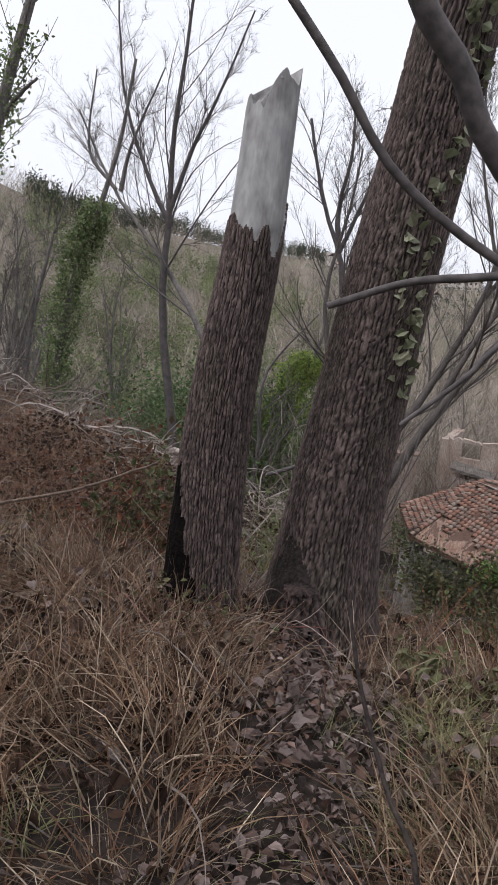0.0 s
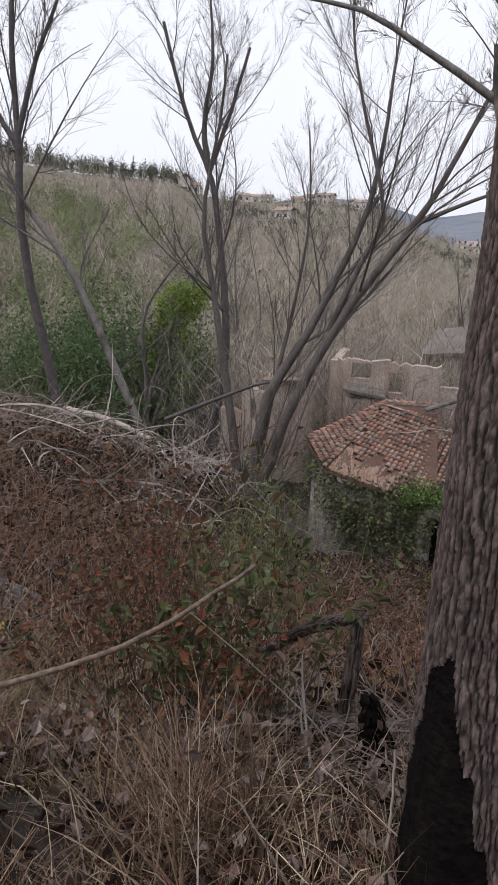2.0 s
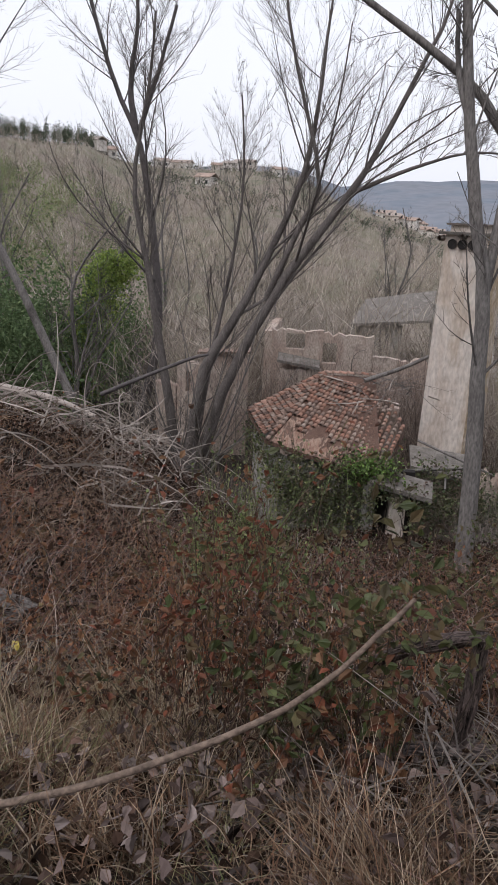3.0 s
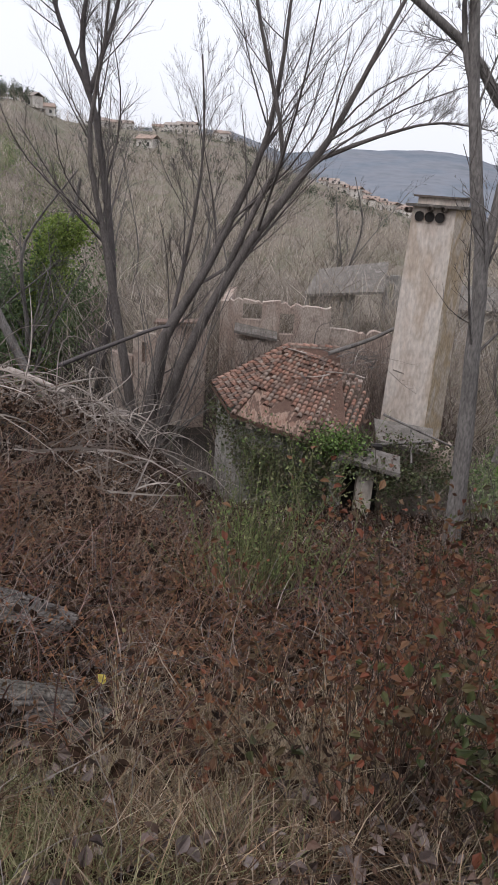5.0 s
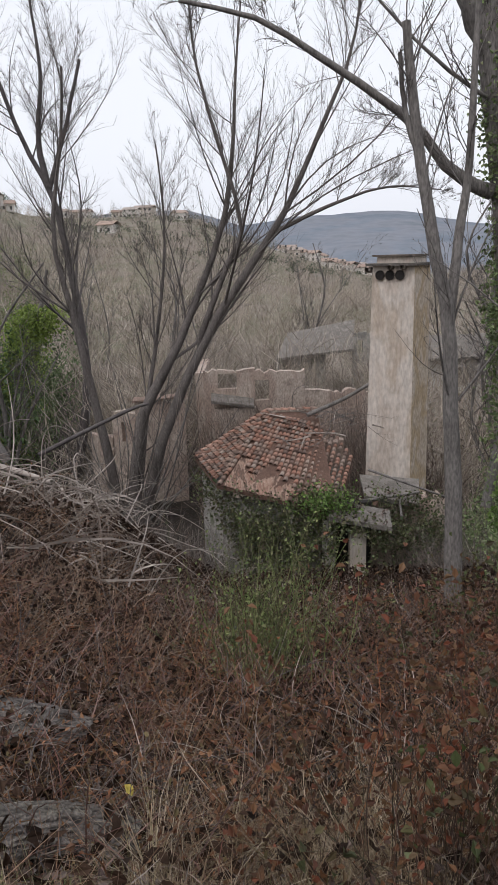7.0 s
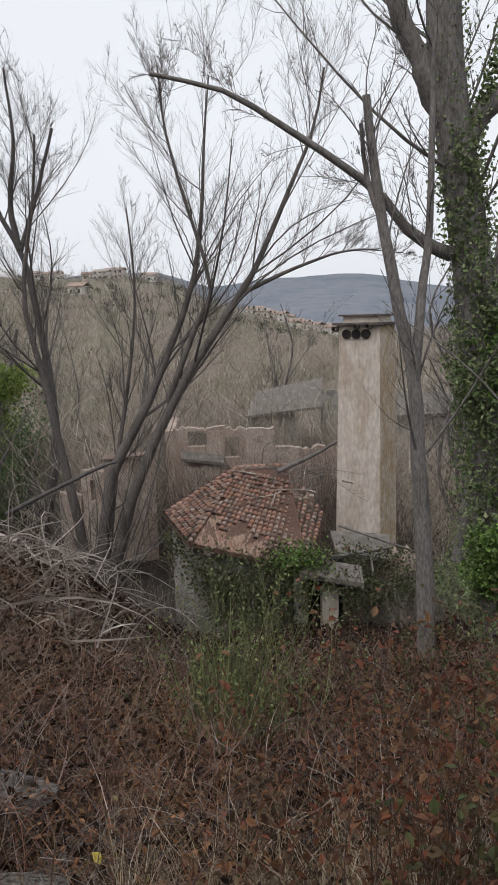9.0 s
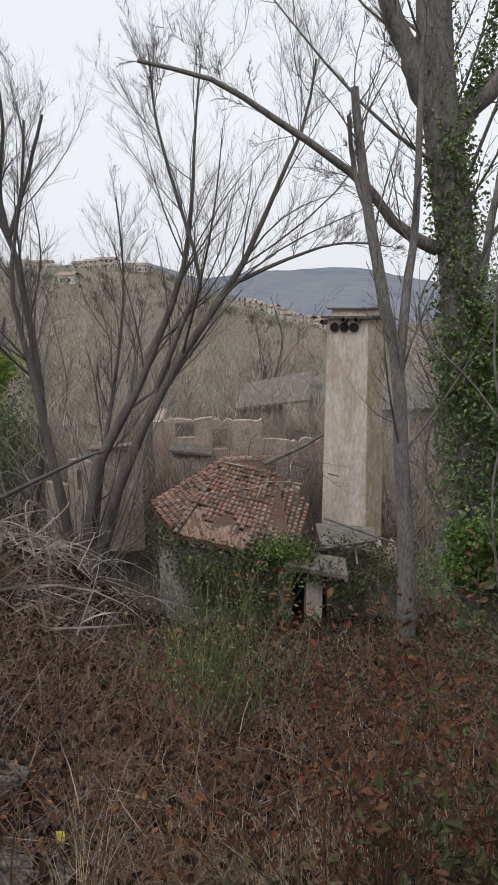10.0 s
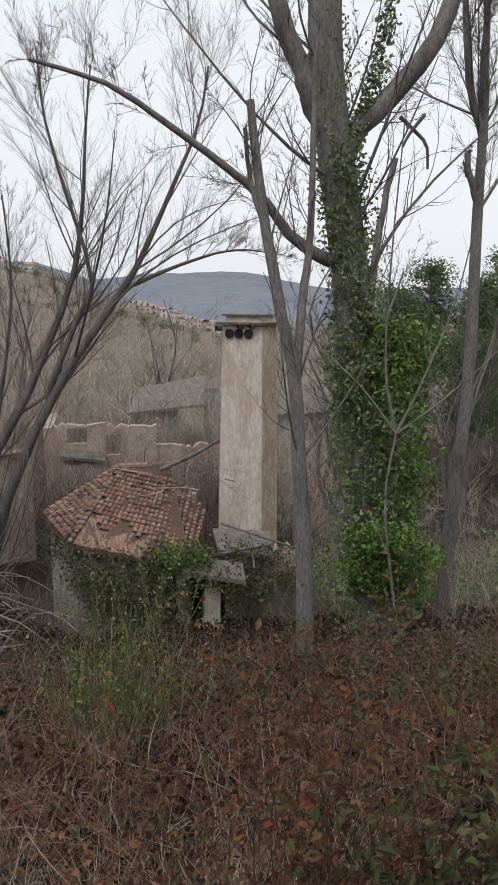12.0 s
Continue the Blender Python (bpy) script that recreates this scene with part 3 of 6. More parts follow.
if joined_v:
    ob = part("tiles", mesh_of("tiles", np.concatenate(joined_v), np.concatenate(joined_f), M_TILEROW))
    tagged(ob, kind="stuff")
    ob.parent = roof
# bare mortar bed where the lower courses have slid off
patch_v, patch_f = [], []
for i in range(25):
    u = 0.05 + 0.55 * i / 24
    lo = EAVE_M + (EAVE_R - EAVE_M) * u
    hi = RIDGE_L + (RIDGE_M - RIDGE_L) * min(1, u / 0.62) if u < 0.62 else RIDGE_M + (RIDGE_E - RIDGE_M) * (u - 0.62) / 0.38
    for j in range(9):
        v = 0.37 * j / 8
        patch_v.append(lo + (hi - lo) * v + (0, 0, 0.03 + 0.025 * math.sin(i * 1.7) * math.sin(j * 1.3 + i) - 0.06 * math.sin(u * 3.1) * math.sin(v * 3.1)))
for i in range(24):
    for j in range(8):
        a = i * 9 + j
        patch_f.append((a, a + 9, a + 10, a + 1))
part("mortar_bed", mesh_of("mortar_bed", patch_v, patch_f, M_MORTAR, True), roof, "bare buff mortar bed streaked with dirt")
# mortared hip and ridge tiles
for a, b, n in ((EAVE_L, RIDGE_L, 13), (RIDGE_L, RIDGE_M, 7)):
    for k in range(n):
        P = a + (b - a) * (k / n)
        up = unit(b - a)
        ac = unit(np.cross(up, (0, 0, 1)))
        nn = np.cross(ac, up)
        ob = new("ridge_tile", tile_mesh)
        ob.parent = roof
        ob.matrix_basis = Matrix(((ac[0], up[0], nn[0], P[0]), (ac[1], up[1], nn[1], P[1]), (ac[2], up[2], nn[2], P[2] + 0.08), (0, 0, 0, 1)))

# lean-to with a stone slab, pier and doorway, its inner shade a near-black wall
annex = thing("lean_to", (0.5, 25.5, -9.8), "low lean-to with mossy slab roof and pale pier", "building")
under(part("slab", slab_between("slab", (-0.35, 25.1, -7.1), (1.75, 24.8, -7.45), (1.9, 25.95, -7.25), (-0.1, 26.2, -6.9), 0.16, M_STONE)), annex)
under(part("pier", box_mesh("pier", 0.42, 0.98, 25.3, 25.75, -11.0, -7.5, M_RENDER, 0.05, 3)), annex)
under(part("side_wall", box_mesh("side_wall", -0.5, -0.08, 25.35, 25.8, -11.0, -7.25, M_GREYWALL, 0.1, 4)), annex)
under(part("back_wall", box_mesh("back_wall", -0.5, 1.3, 26.1, 26.4, -11.0, -7.0, M_INNER_SHADE, 0, 4)), annex)
# broken terrace
terrace = thing("collapsed_terrace", (2.2, 27.5, -9), "broken stone terrace with fallen beams beside the tower", "terrace")
under(part("wall", box_mesh("wall", 1.2, 4.6, 27.6, 28.1, -11.2, -7.2, M_PLASTER, 0.3, 6)), terrace)
under(part("slab", slab_between("slab", (1.3, 27.4, -7.2), (3.3, 27.2, -7.5), (3.7, 28.9, -7.1), (1.4, 29.1, -6.9), 0.16, M_STONE)), terrace)
for a, b, r in (((1.0, 26.4, -7.05), (3.4, 27.6, -7.2), 0.06), ((1.6, 28.4, -6.5), (4.3, 27.2, -7.3), 0.05), ((2.4, 26.2, -7.6), (2.7, 28.3, -6.9), 0.045)):
    under(part("beam", mesh_of("beam", *tubes(np.array([[a, b]]), [[r, r * 0.8]], 6), M_LIMB)), terrace)

# the tower
TC, TYAW = (3.22, 30.7), -radians(34.5)
tower = thing("tower", (3.1, 30.66, -11), "tall tapering buff-rendered tower with clay pipes under its cap", "tower")
under(part("shaft", turned_box("shaft", TC, 2.02, 1.68, -11.5, 1.02, TYAW, [M_RENDER, M_OCHRE], 1.0, [0, 1, 1, 0, 0, 0])), tower)
under(part("cornice", turned_box("cornice", TC, 2.06, 2.12, 1.0, 1.1, TYAW, M_STONE), None), tower)
under(part("cap_block", turned_box("cap_block", TC, 1.46, 1.44, 1.1, 1.34, TYAW, M_RENDER)), tower)
under(part("cap_slab", turned_box("cap_slab", TC, 1.7, 1.74, 1.34, 1.41, TYAW, M_PIPE), None, "dark weathered cap slab"), tower)
tdir = np.array((math.cos(TYAW), math.sin(TYAW), 0))
tnrm = np.array((math.sin(TYAW), -math.cos(TYAW), 0))
for k in (-1, 0, 1):
    c = np.array((TC[0], TC[1], 0.66)) + tnrm * 0.85 + tdir * (0.4 * k - 0.12)
    pipe = under(part("pipe", mesh_of("pipe", *tubes(np.array([[c - tnrm * 0.1, c + tnrm * 0.07]]), [[0.19, 0.185]], 16), M_PIPE), None, "sooty round clay pipe end"), tower)
    # flat near-black disc painted in as the shade inside the pipe
    part("pipe_mouth", mesh_of("pipe_mouth", *tubes(np.array([[c + tnrm * 0.04, c + tnrm * 0.041]]), [[0.18, 0.001]], 16), M_INNER_SHADE), pipe)
for off, h in ((-0.95, 0.86), (-0.06, 0.95), (0.45, 0.95)):
    c = np.array((TC[0], TC[1], h)) + tnrm * 1.03 + tdir * off
    P = np.array([[c - tnrm * 0.3, c + tnrm * 0.1]])
    under(part("spout", mesh_of("spout", *tubes(P, [[0.11, 0.1]], 8), M_PIPE), None, "broken clay spout"), tower)

# free-standing ruined walls
ruin = thing("ruined_house", (-1, 45, -11), "roofless ruined house with pinkish plaster walls and empty windows", "ruin")
wall_on("wall", (-5.2, 45), (0.9, 45), -12, -5.0, 0.5, M_PLASTER, ruin, 21, [(0.85, 2.0, -6.25, -5.3), (3.1, 3.95, -7.0, -5.75)])
wall_on("wall", (0.9, 45.1), (5.2, 45.1), -12, -6.4, 0.5, M_PLASTER, ruin, 31)
wall_on("wall", (-5.2, 45.5), (-5.0, 52), -12, -5.2, 0.5, M_PLASTER, ruin, 35)
wall_on("wall", (-5.2, 50), (5.2, 50), -12, -8.2, 0.5, M_PLASTER, ruin, 38)
under(part("ledge", slab_between("ledge", (-4.75, 44.0, -6.75), (-2.2, 44.0, -7.1), (-2.2, 45, -6.85), (-4.75, 45, -6.45), 0.15, M_STONE)), ruin)
under(part("lower_wall", box_mesh("lower_wall", -4.6, -2.1, 44.2, 44.5, -12, -7.2, M_PLASTER, 0.1, 40)), ruin)
left_ruin = thing("ruined_wall", (-7, 39, -11), "broken pinkish plaster wall with a narrow slit window", "wall")
wall_on("wall", (-9.9, 39.6), (-8.6, 39), -12, -6.15, 0.45, M_PLASTER, left_ruin, 41, [(0.55, 0.85, -7.9, -6.8)])
wall_on("wall", (-8.6, 39), (-6.0, 39.4), -12, -5.55, 0.45, M_PLASTER, left_ruin, 44)
wall_on("wall", (-11.1, 39.6), (-9.95, 39.6), -12, -7.4, 0.45, M_PLASTER, left_ruin, 47)
under(part("coping", slab_between("coping", (-8.7, 38.85, -5.62), (-5.9, 39.2, -5.5), (-5.9, 39.95, -5.44), (-8.7, 39.6, -5.56), 0.09, M_TILEROW)), left_ruin)
far_ruin = thing("far_shed", (4, 60, -11), "grey collapsed shed with a slumped roof in the scrub", "building")
wall_on("wall", (0.2, 60), (4.2, 60), -12, -6.3, 0.4, M_GREYWALL, far_ruin, 51, [(2.2, 3.2, -9, -7)])
wall_on("wall", (6.4, 60), (8.2, 60), -12, -4.6, 0.4, M_GREYWALL, far_ruin, 55, [(0.4, 0.8, -6.5, -5.3)])
under(part("roof", slab_between("roof", (0.1, 59.4, -6.5), (6.3, 59.4, -5.9), (7.0, 63, -3.9), (1.3, 63, -4.9), 0.2, M_STONE), None, "slumped grey roof"), far_ruin)
long_shed = thing("long_shed", (14, 55, -11), "low pale shed half hidden by bare trees", "building")
wall_on("wall", (9.2, 55), (19, 56), -12, -6.2, 0.4, M_HOUSE, long_shed, 61, [(1.2, 2.4, -8.5, -7), (4.2, 5.4, -8.5, -7)])
under(part("roof", slab_between("roof", (9.0, 54.6, -6.2), (19.2, 55.6, -6.2), (19, 60, -5.0), (9, 59, -5.0), 0.2, M_STONE)), long_shed)


# houses on the hills -------------------------------------------------------
def house(x, y, w, d, h, yaw, storeys):
    w, d, h = w * 0.75, d * 0.75, h * 0.8
    z = float(ground_z(x, y)) - 0.6
    ob = thing("house", (x, y, z), "small pale hillside house with a red tiled roof", "house", "houses on the far hillside")
    ob.rotation_euler[2] = yaw
    V = [(-w / 2, -d / 2, 0), (w / 2, -d / 2, 0), (w / 2, d / 2, 0), (-w / 2, d / 2, 0)]
    V += [(a, b, h) for a, b, _ in V] + [(-w / 2, 0, h + d * 0.22), (w / 2, 0, h + d * 0.22)]
    part("wall", mesh_of("wall", V, [(0, 1, 5, 4), (1, 2, 6, 5), (2, 3, 7, 6), (3, 0, 4, 7)], M_HOUSE, False), ob)
    o = 0.5
    R = [(-w / 2 - o, -d / 2 - o, h), (w / 2 + o, -d / 2 - o, h), (w / 2 + o, 0, h + d * 0.25), (-w / 2 - o, 0, h + d * 0.25), (w / 2 + o, d / 2 + o, h), (-w / 2 - o, d / 2 + o, h)]
    R += [(a, b, c - 0.25) for a, b, c in R]
    part("roof", mesh_of("roof", R, [(0, 1, 2, 3), (3, 2, 4, 5), (6, 9, 8, 7), (9, 11, 10, 8), (0, 6, 7, 1), (5, 4, 10, 11), (1, 7, 8, 2), (2, 8, 10, 4), (0, 3, 9, 6), (3, 5, 11, 9)], M_HOUSEROOF, False), ob)
    for s in range(storeys):
        for k in range(max(2, int(w / 3))):
            u = -w / 2 + (k + 0.5) * w / max(2, int(w / 3))
            b = 1.0 + s * 2.9
            P = [(u - 0.5, -d / 2 - 0.02, b), (u + 0.5, -d / 2 - 0.02, b), (u + 0.5, -d / 2 - 0.02, b + 1.3), (u - 0.5, -d / 2 - 0.02, b + 1.3)]
            P += [(a, e - 0.04, c) for a, e, c in P]
            part("window", mesh_of("window", P, [(4, 5, 6, 7), (0, 1, 5, 4), (1, 2, 6, 5), (2, 3, 7, 6), (3, 0, 4, 7)], M_GLASS, False), ob)


house_rng = np.random.default_rng(8)
for az, r, w, h, st in ((-9.0, 295, 9, 4.5, 1), (-7.2, 440, 12, 6.2, 2), (-6.2, 446, 16, 7, 2), (-8.2, 452, 10, 5, 1), (-17.2, 312, 9, 5, 1), (-16.1, 318, 7, 4.2, 1), (-10.6, 430, 9, 5.5, 2), (-11.4, 436, 8, 5, 1), (-12.4, 380, 8, 4, 1), (-3.6, 410, 9, 5, 1)):
    house(-3.4 + r * math.sin(radians(az)), 2.4 + r * math.cos(radians(az)), w, 8, h, radians(-az) + house_rng.normal(0, 0.3), st)
for k in range(18):
    az, r = 4.2 + 7.2 * k / 18 + house_rng.normal(0, 0.2), 400 + 60 * house_rng.random()
    house(-3.4 + r * math.sin(radians(az)), 2.4 + r * math.cos(radians(az)), house_rng.uniform(7, 13), 8, house_rng.uniform(4, 7), house_rng.normal(0, 0.5), 2)


# trees ---------------------------------------------------------------------
def bark_trunk(name, axis, radii, around, along, m, seed, plate_w=0.03, depth=0.011, bare_from=None, char=None, top=None, parent=None, label="", cap_slot=1, burn=None):
    """A trunk with furrowed plates. bare_from: height above which bark has fallen off; char: angle of a burnt hollow at
    the foot and the shadow painted beside it; top: heights of the broken rim.
    """
    line = resample(axis, along)
    rad = np.interp(np.linspace(0, len(radii) - 1, along), range(len(radii)), radii)
    run = np.concatenate([[0], np.cumsum(np.linalg.norm(np.diff(line, axis=0), axis=1))])
    V, A, slot = [], [], []
    for i in range(along):
        q = float(run[i])
        for j in range(around):
            th = 2 * math.pi * j / around
            x, y, z = math.cos(th), math.sin(th), line[i][2]
            r = rad[i]
            lobes = 1 + 0.06 * math.sin(3 * th + seed) + 0.04 * math.sin(2 * th - z * 2 + seed)
            foot = max(0.0, 1 - i / (along * 0.12))
            lobes += 0.34 * foot * foot * (0.5 + 0.5 * math.sin(5 * th + seed))
            k = round(2 * math.pi * r / plate_w)
            wave = 2.6 * noise.noise((x * 2.0, y * 2.0, q * 2.2 + seed)) + 1.8 * noise.noise((x * 5, y * 5, q * 6 + seed)) + 1.05 * noise.noise((x * 12, y * 12, q * 16)) + 0.45 * noise.noise((x * 30, y * 30, q * 50))
            f = abs(math.sin(0.5 * k * th + wave))
            near, cells = noise.voronoi((x * r / plate_w + 0.5 * wave, y * r / plate_w, q / (plate_w * 4.6) + seed))
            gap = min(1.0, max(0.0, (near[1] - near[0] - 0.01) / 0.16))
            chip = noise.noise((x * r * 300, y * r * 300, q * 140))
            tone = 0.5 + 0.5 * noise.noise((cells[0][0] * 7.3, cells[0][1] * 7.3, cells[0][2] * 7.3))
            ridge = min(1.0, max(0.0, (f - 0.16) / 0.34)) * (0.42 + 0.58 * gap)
            # edge also drives the painted crease shade, darkest where the relief sinks
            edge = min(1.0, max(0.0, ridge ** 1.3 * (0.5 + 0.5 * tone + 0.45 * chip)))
            bare = 0
            if bare_from is not None:
                lim = bare_from + 0.22 * noise.noise((x * 1.5, y * 1.5, seed)) + 0.05 * noise.noise((x * 5, y * 5, 2)) + 0.02 * noise.noise((x * 11, y * 11, z * 9))
                bare = z > lim
            burnt = 0
            if char is not None:
                dth = abs((th - char + math.pi) % (2 * math.pi) - math.pi)
                hh = (z - line[0][2]) / 0.95
                burnt = hh < 1 and dth < 1.75 * (1 - hh) ** 0.95 + 0.22 * noise.noise((th * 5, z * 6, 1))
            rr = r * lobes
            if burnt:
                rr *= 0.98 + 0.04 * noise.noise((x * 9, y * 9, z * 9))
            elif bare:
                rr = r * lobes * 0.93 + 0.0012 * noise.noise((x * 12, y * 12, z * 3))
            else:
                rr += depth * (0.9 * ridge + 0.35 * ridge * tone + 0.4 * ridge * chip - 0.8)
            zz = z
            if top is not None and i > along * 0.8:
                zz = min(z, top(th))
            V.append((line[i][0] + rr * x, line[i][1] + rr * y, zz))
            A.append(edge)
            slot.append(2 if burnt else (1 if bare else 0))
    i = np.arange(along * around).reshape(along, around)
    n = np.roll(i, -1, axis=1)
    F = np.stack([i[:-1], n[:-1], n[1:], i[1:]], -1).reshape(-1, 4)
    slots = np.array(slot)[F[:, 0]]
    c = len(V)
    V.append(tuple(line[-1] - (0, 0, 0.1 if top is not None else 0)))
    A.append(0.5)
    cap = np.stack([i[-1, 0::2], i[-1, 1::2], n[-1, 1::2], np.full(around // 2, c)], -1)
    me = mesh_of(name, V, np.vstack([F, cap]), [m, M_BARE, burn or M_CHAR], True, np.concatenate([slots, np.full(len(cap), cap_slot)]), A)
    ob = part(name, me, None, label)
    return under(ob, parent) if parent is not None else ob


def ivy_on(line, radius, count, size, m, rng, parent, name="ivy", z0=-99, z1=99):
    """Ivy leaves in clumps round a line."""
    P = resample(line, 60)
    k = rng.integers(0, 60, count)
    th = rng.uniform(0, 2 * np.pi, count)
    rr = radius * (0.62 + 0.7 * rng.random(count) ** 2.2) * (1 + 0.28 * np.sin(P[k, 2] * 2.3 + th * 2) + 0.2 * np.sin(P[k, 2] * 6.1 - th * 3))
    C = P[k] + np.stack([rr * np.cos(th), rr * np.sin(th), rng.normal(0, 0.12, count)], -1)
    C = C[(C[:, 2] > z0) & (C[:, 2] < z1)]
    return under(part(name, mesh_of(name, *leaves(C, np.full(len(C), size), rng), m, False), None, "clinging evergreen ivy"), parent)


def bare_tree(name, label, stems, seed, levels, m=None, twig=M_TREETWIG, parent_at=None, group="", rise=0.35, sides=8, least=0.005):
    """A leafless tree: stems as (points, r0, r1); levels as (count, reach, spread, thin, n, sides, start)."""
    m = m or M_LIMB
    rng = np.random.default_rng(seed)
    at = parent_at or tuple(stems[0][0][0])
    ob = thing(name, at, label, "tree", group)
    Ps, Rs = [], []
    for pts, r0, r1 in stems:
        P = resample(pts, 14)
        P[1:-1] += rng.normal(0, 0.07 * r0, (12, 3))
        R = r1 + (r0 - r1) * (1 - np.linspace(0, 1, 14)) ** 1.25
        under(part("stem" if len(stems) > 1 else "trunk", mesh_of("stem", *tubes(P[None], R[None], sides), m)), ob)
        Ps.append(P)
        Rs.append(R)
    P, R = np.stack(Ps), np.stack(Rs)
    for k, (count, reach, spread, thin, n, sd, start) in enumerate(levels):
        P, R = offshoots(P, R, count, rng, reach, spread, rise, thin, n, start, least=least)
        nm = ("branches", "twigs", "fine_twigs")[min(k, 2)]
        if k == 0:
            for q in range(len(P)):
                under(part("branch", mesh_of("branch", *tubes(P[q:q + 1], R[q:q + 1], sd), m)), ob)
        else:
            tagged(under(part(nm, mesh_of(nm, *(tubes(P, R, sd) if k == 1 else ribbons(P, R * 2, rng)), twig)), ob), kind="stuff")
    return ob


# broken trunk and leaning trunk beside the path
stub_tree = thing("broken_tree", (-1.5, 3.05, -0.15), "snapped dead tree trunk, barkless grey top, charred foot", "tree")
AX1 = [(-1.465, 3.1, -0.35), (-1.48, 3.13, 0.35), (-1.482, 3.2, 0.95), (-1.465, 3.32, 1.58), (-1.475, 3.41, 2.36)]


def rim(th):
    return 2.2 + 0.09 * math.cos(th - 0.2) + 0.05 * math.sin(5 * th) + 0.05 * noise.noise((math.cos(th) * 4, math.sin(th) * 4, 3))


# char runs wider than the burn, painting in the shadow beside it
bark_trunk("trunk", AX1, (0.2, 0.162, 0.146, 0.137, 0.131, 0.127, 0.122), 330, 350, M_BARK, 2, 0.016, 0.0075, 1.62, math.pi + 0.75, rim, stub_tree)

lean_tree = thing("leaning_tree", (-1.1, 3.7, -0.4), "leaning dark furrowed tree trunk with ivy sprigs", "tree")
AX2 = [(-1.06, 3.56, -0.7), (-1.05, 3.69, 0.3), (-1.0, 3.75, 0.92), (-0.94, 3.77, 1.47), (-0.875, 3.8, 2.0), (-0.81, 3.82, 2.55), (-0.68, 3.9, 3.8), (-0.6, 3.95, 5.0)]
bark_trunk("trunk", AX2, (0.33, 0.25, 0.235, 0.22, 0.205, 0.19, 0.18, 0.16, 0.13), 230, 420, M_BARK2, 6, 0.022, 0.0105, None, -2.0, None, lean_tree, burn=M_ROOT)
ivy_rng = np.random.default_rng(12)
th = ivy_rng.uniform(-1.9, -0.2, 300)
zz = ivy_rng.uniform(0.95, 2.7, 300)
cx = np.interp(zz, [p[2] for p in AX2], [p[0] for p in AX2])
cy = np.interp(zz, [p[2] for p in AX2], [p[1] for p in AX2])
rz = np.interp(zz, (0.9, 2.6), (0.25, 0.2))
C = np.stack([cx + rz * np.cos(th), cy + rz * np.sin(th), zz], -1)
under(part("ivy", mesh_of("ivy", *leaves(C[np.abs(th + 0.75 + 0.2 * np.sin(zz * 5)) < 0.34], np.full((np.abs(th + 0.75 + 0.2 * np.sin(zz * 5)) < 0.34).sum(), 0.062), ivy_rng, 0.2, 0.9), M_PALEIVY, False), None, "pale dusty ivy sprigs"), lean_tree)

# slim dark boughs hanging across the start of the path
bough_rng = np.random.default_rng(9)
bough = thing("hanging_bough", (-0.1, 1.3, 2.4), "dark bare bough hanging over the path", "branch")
for pts, r0, r1 in (([(-0.53, 1.12, 1.66), (-0.45, 1.16, 1.56), (-0.37, 1.2, 1.45), (-0.22, 1.24, 1.35), (0.1, 1.3, 1.2)], 0.0055, 0.006),
                    ([(-0.42, 1.1, 1.85), (-0.365, 1.13, 1.64), (-0.31, 1.17, 1.56), (-0.24, 1.22, 1.45), (0.1, 1.4, 1.1)], 0.015, 0.013),
                    ([(-0.44, 1.2, 1.29), (-0.34, 1.22, 1.33), (-0.22, 1.24, 1.35), (0.1, 1.3, 1.42)], 0.0045, 0.006),
                    ([(-0.33, 1.22, 1.15), (-0.26, 1.23, 1.22), (-0.2, 1.25, 1.29), (0.1, 1.3, 1.55)], 0.003, 0.004),
                    ([(0.1, 1.4, 1.1), (0.14, 1.5, 0.5), (0.15, 1.55, -0.1)], 0.02, 0.03)):
    P = resample(pts, 16)
    under(part("branch", mesh_of("branch", *tubes(P[None], taper([r0], [r1], 16), 8), M_DARKLIMB)), bough)
cane = thing("leaning_cane", (-0.2, 1.3, 0.0), "slim dark cane rising beside the path", "branch")
P = resample([(-0.2, 1.3, -0.05), (-0.22, 1.34, 0.4), (-0.3, 1.42, 0.5), (-0.38, 1.48, 0.64), (-0.43, 1.53, 0.76)], 20)
under(part("stem", mesh_of("stem", *tubes(P[None], taper([0.006], [0.0035], 20), 6), M_ROOT)), cane)

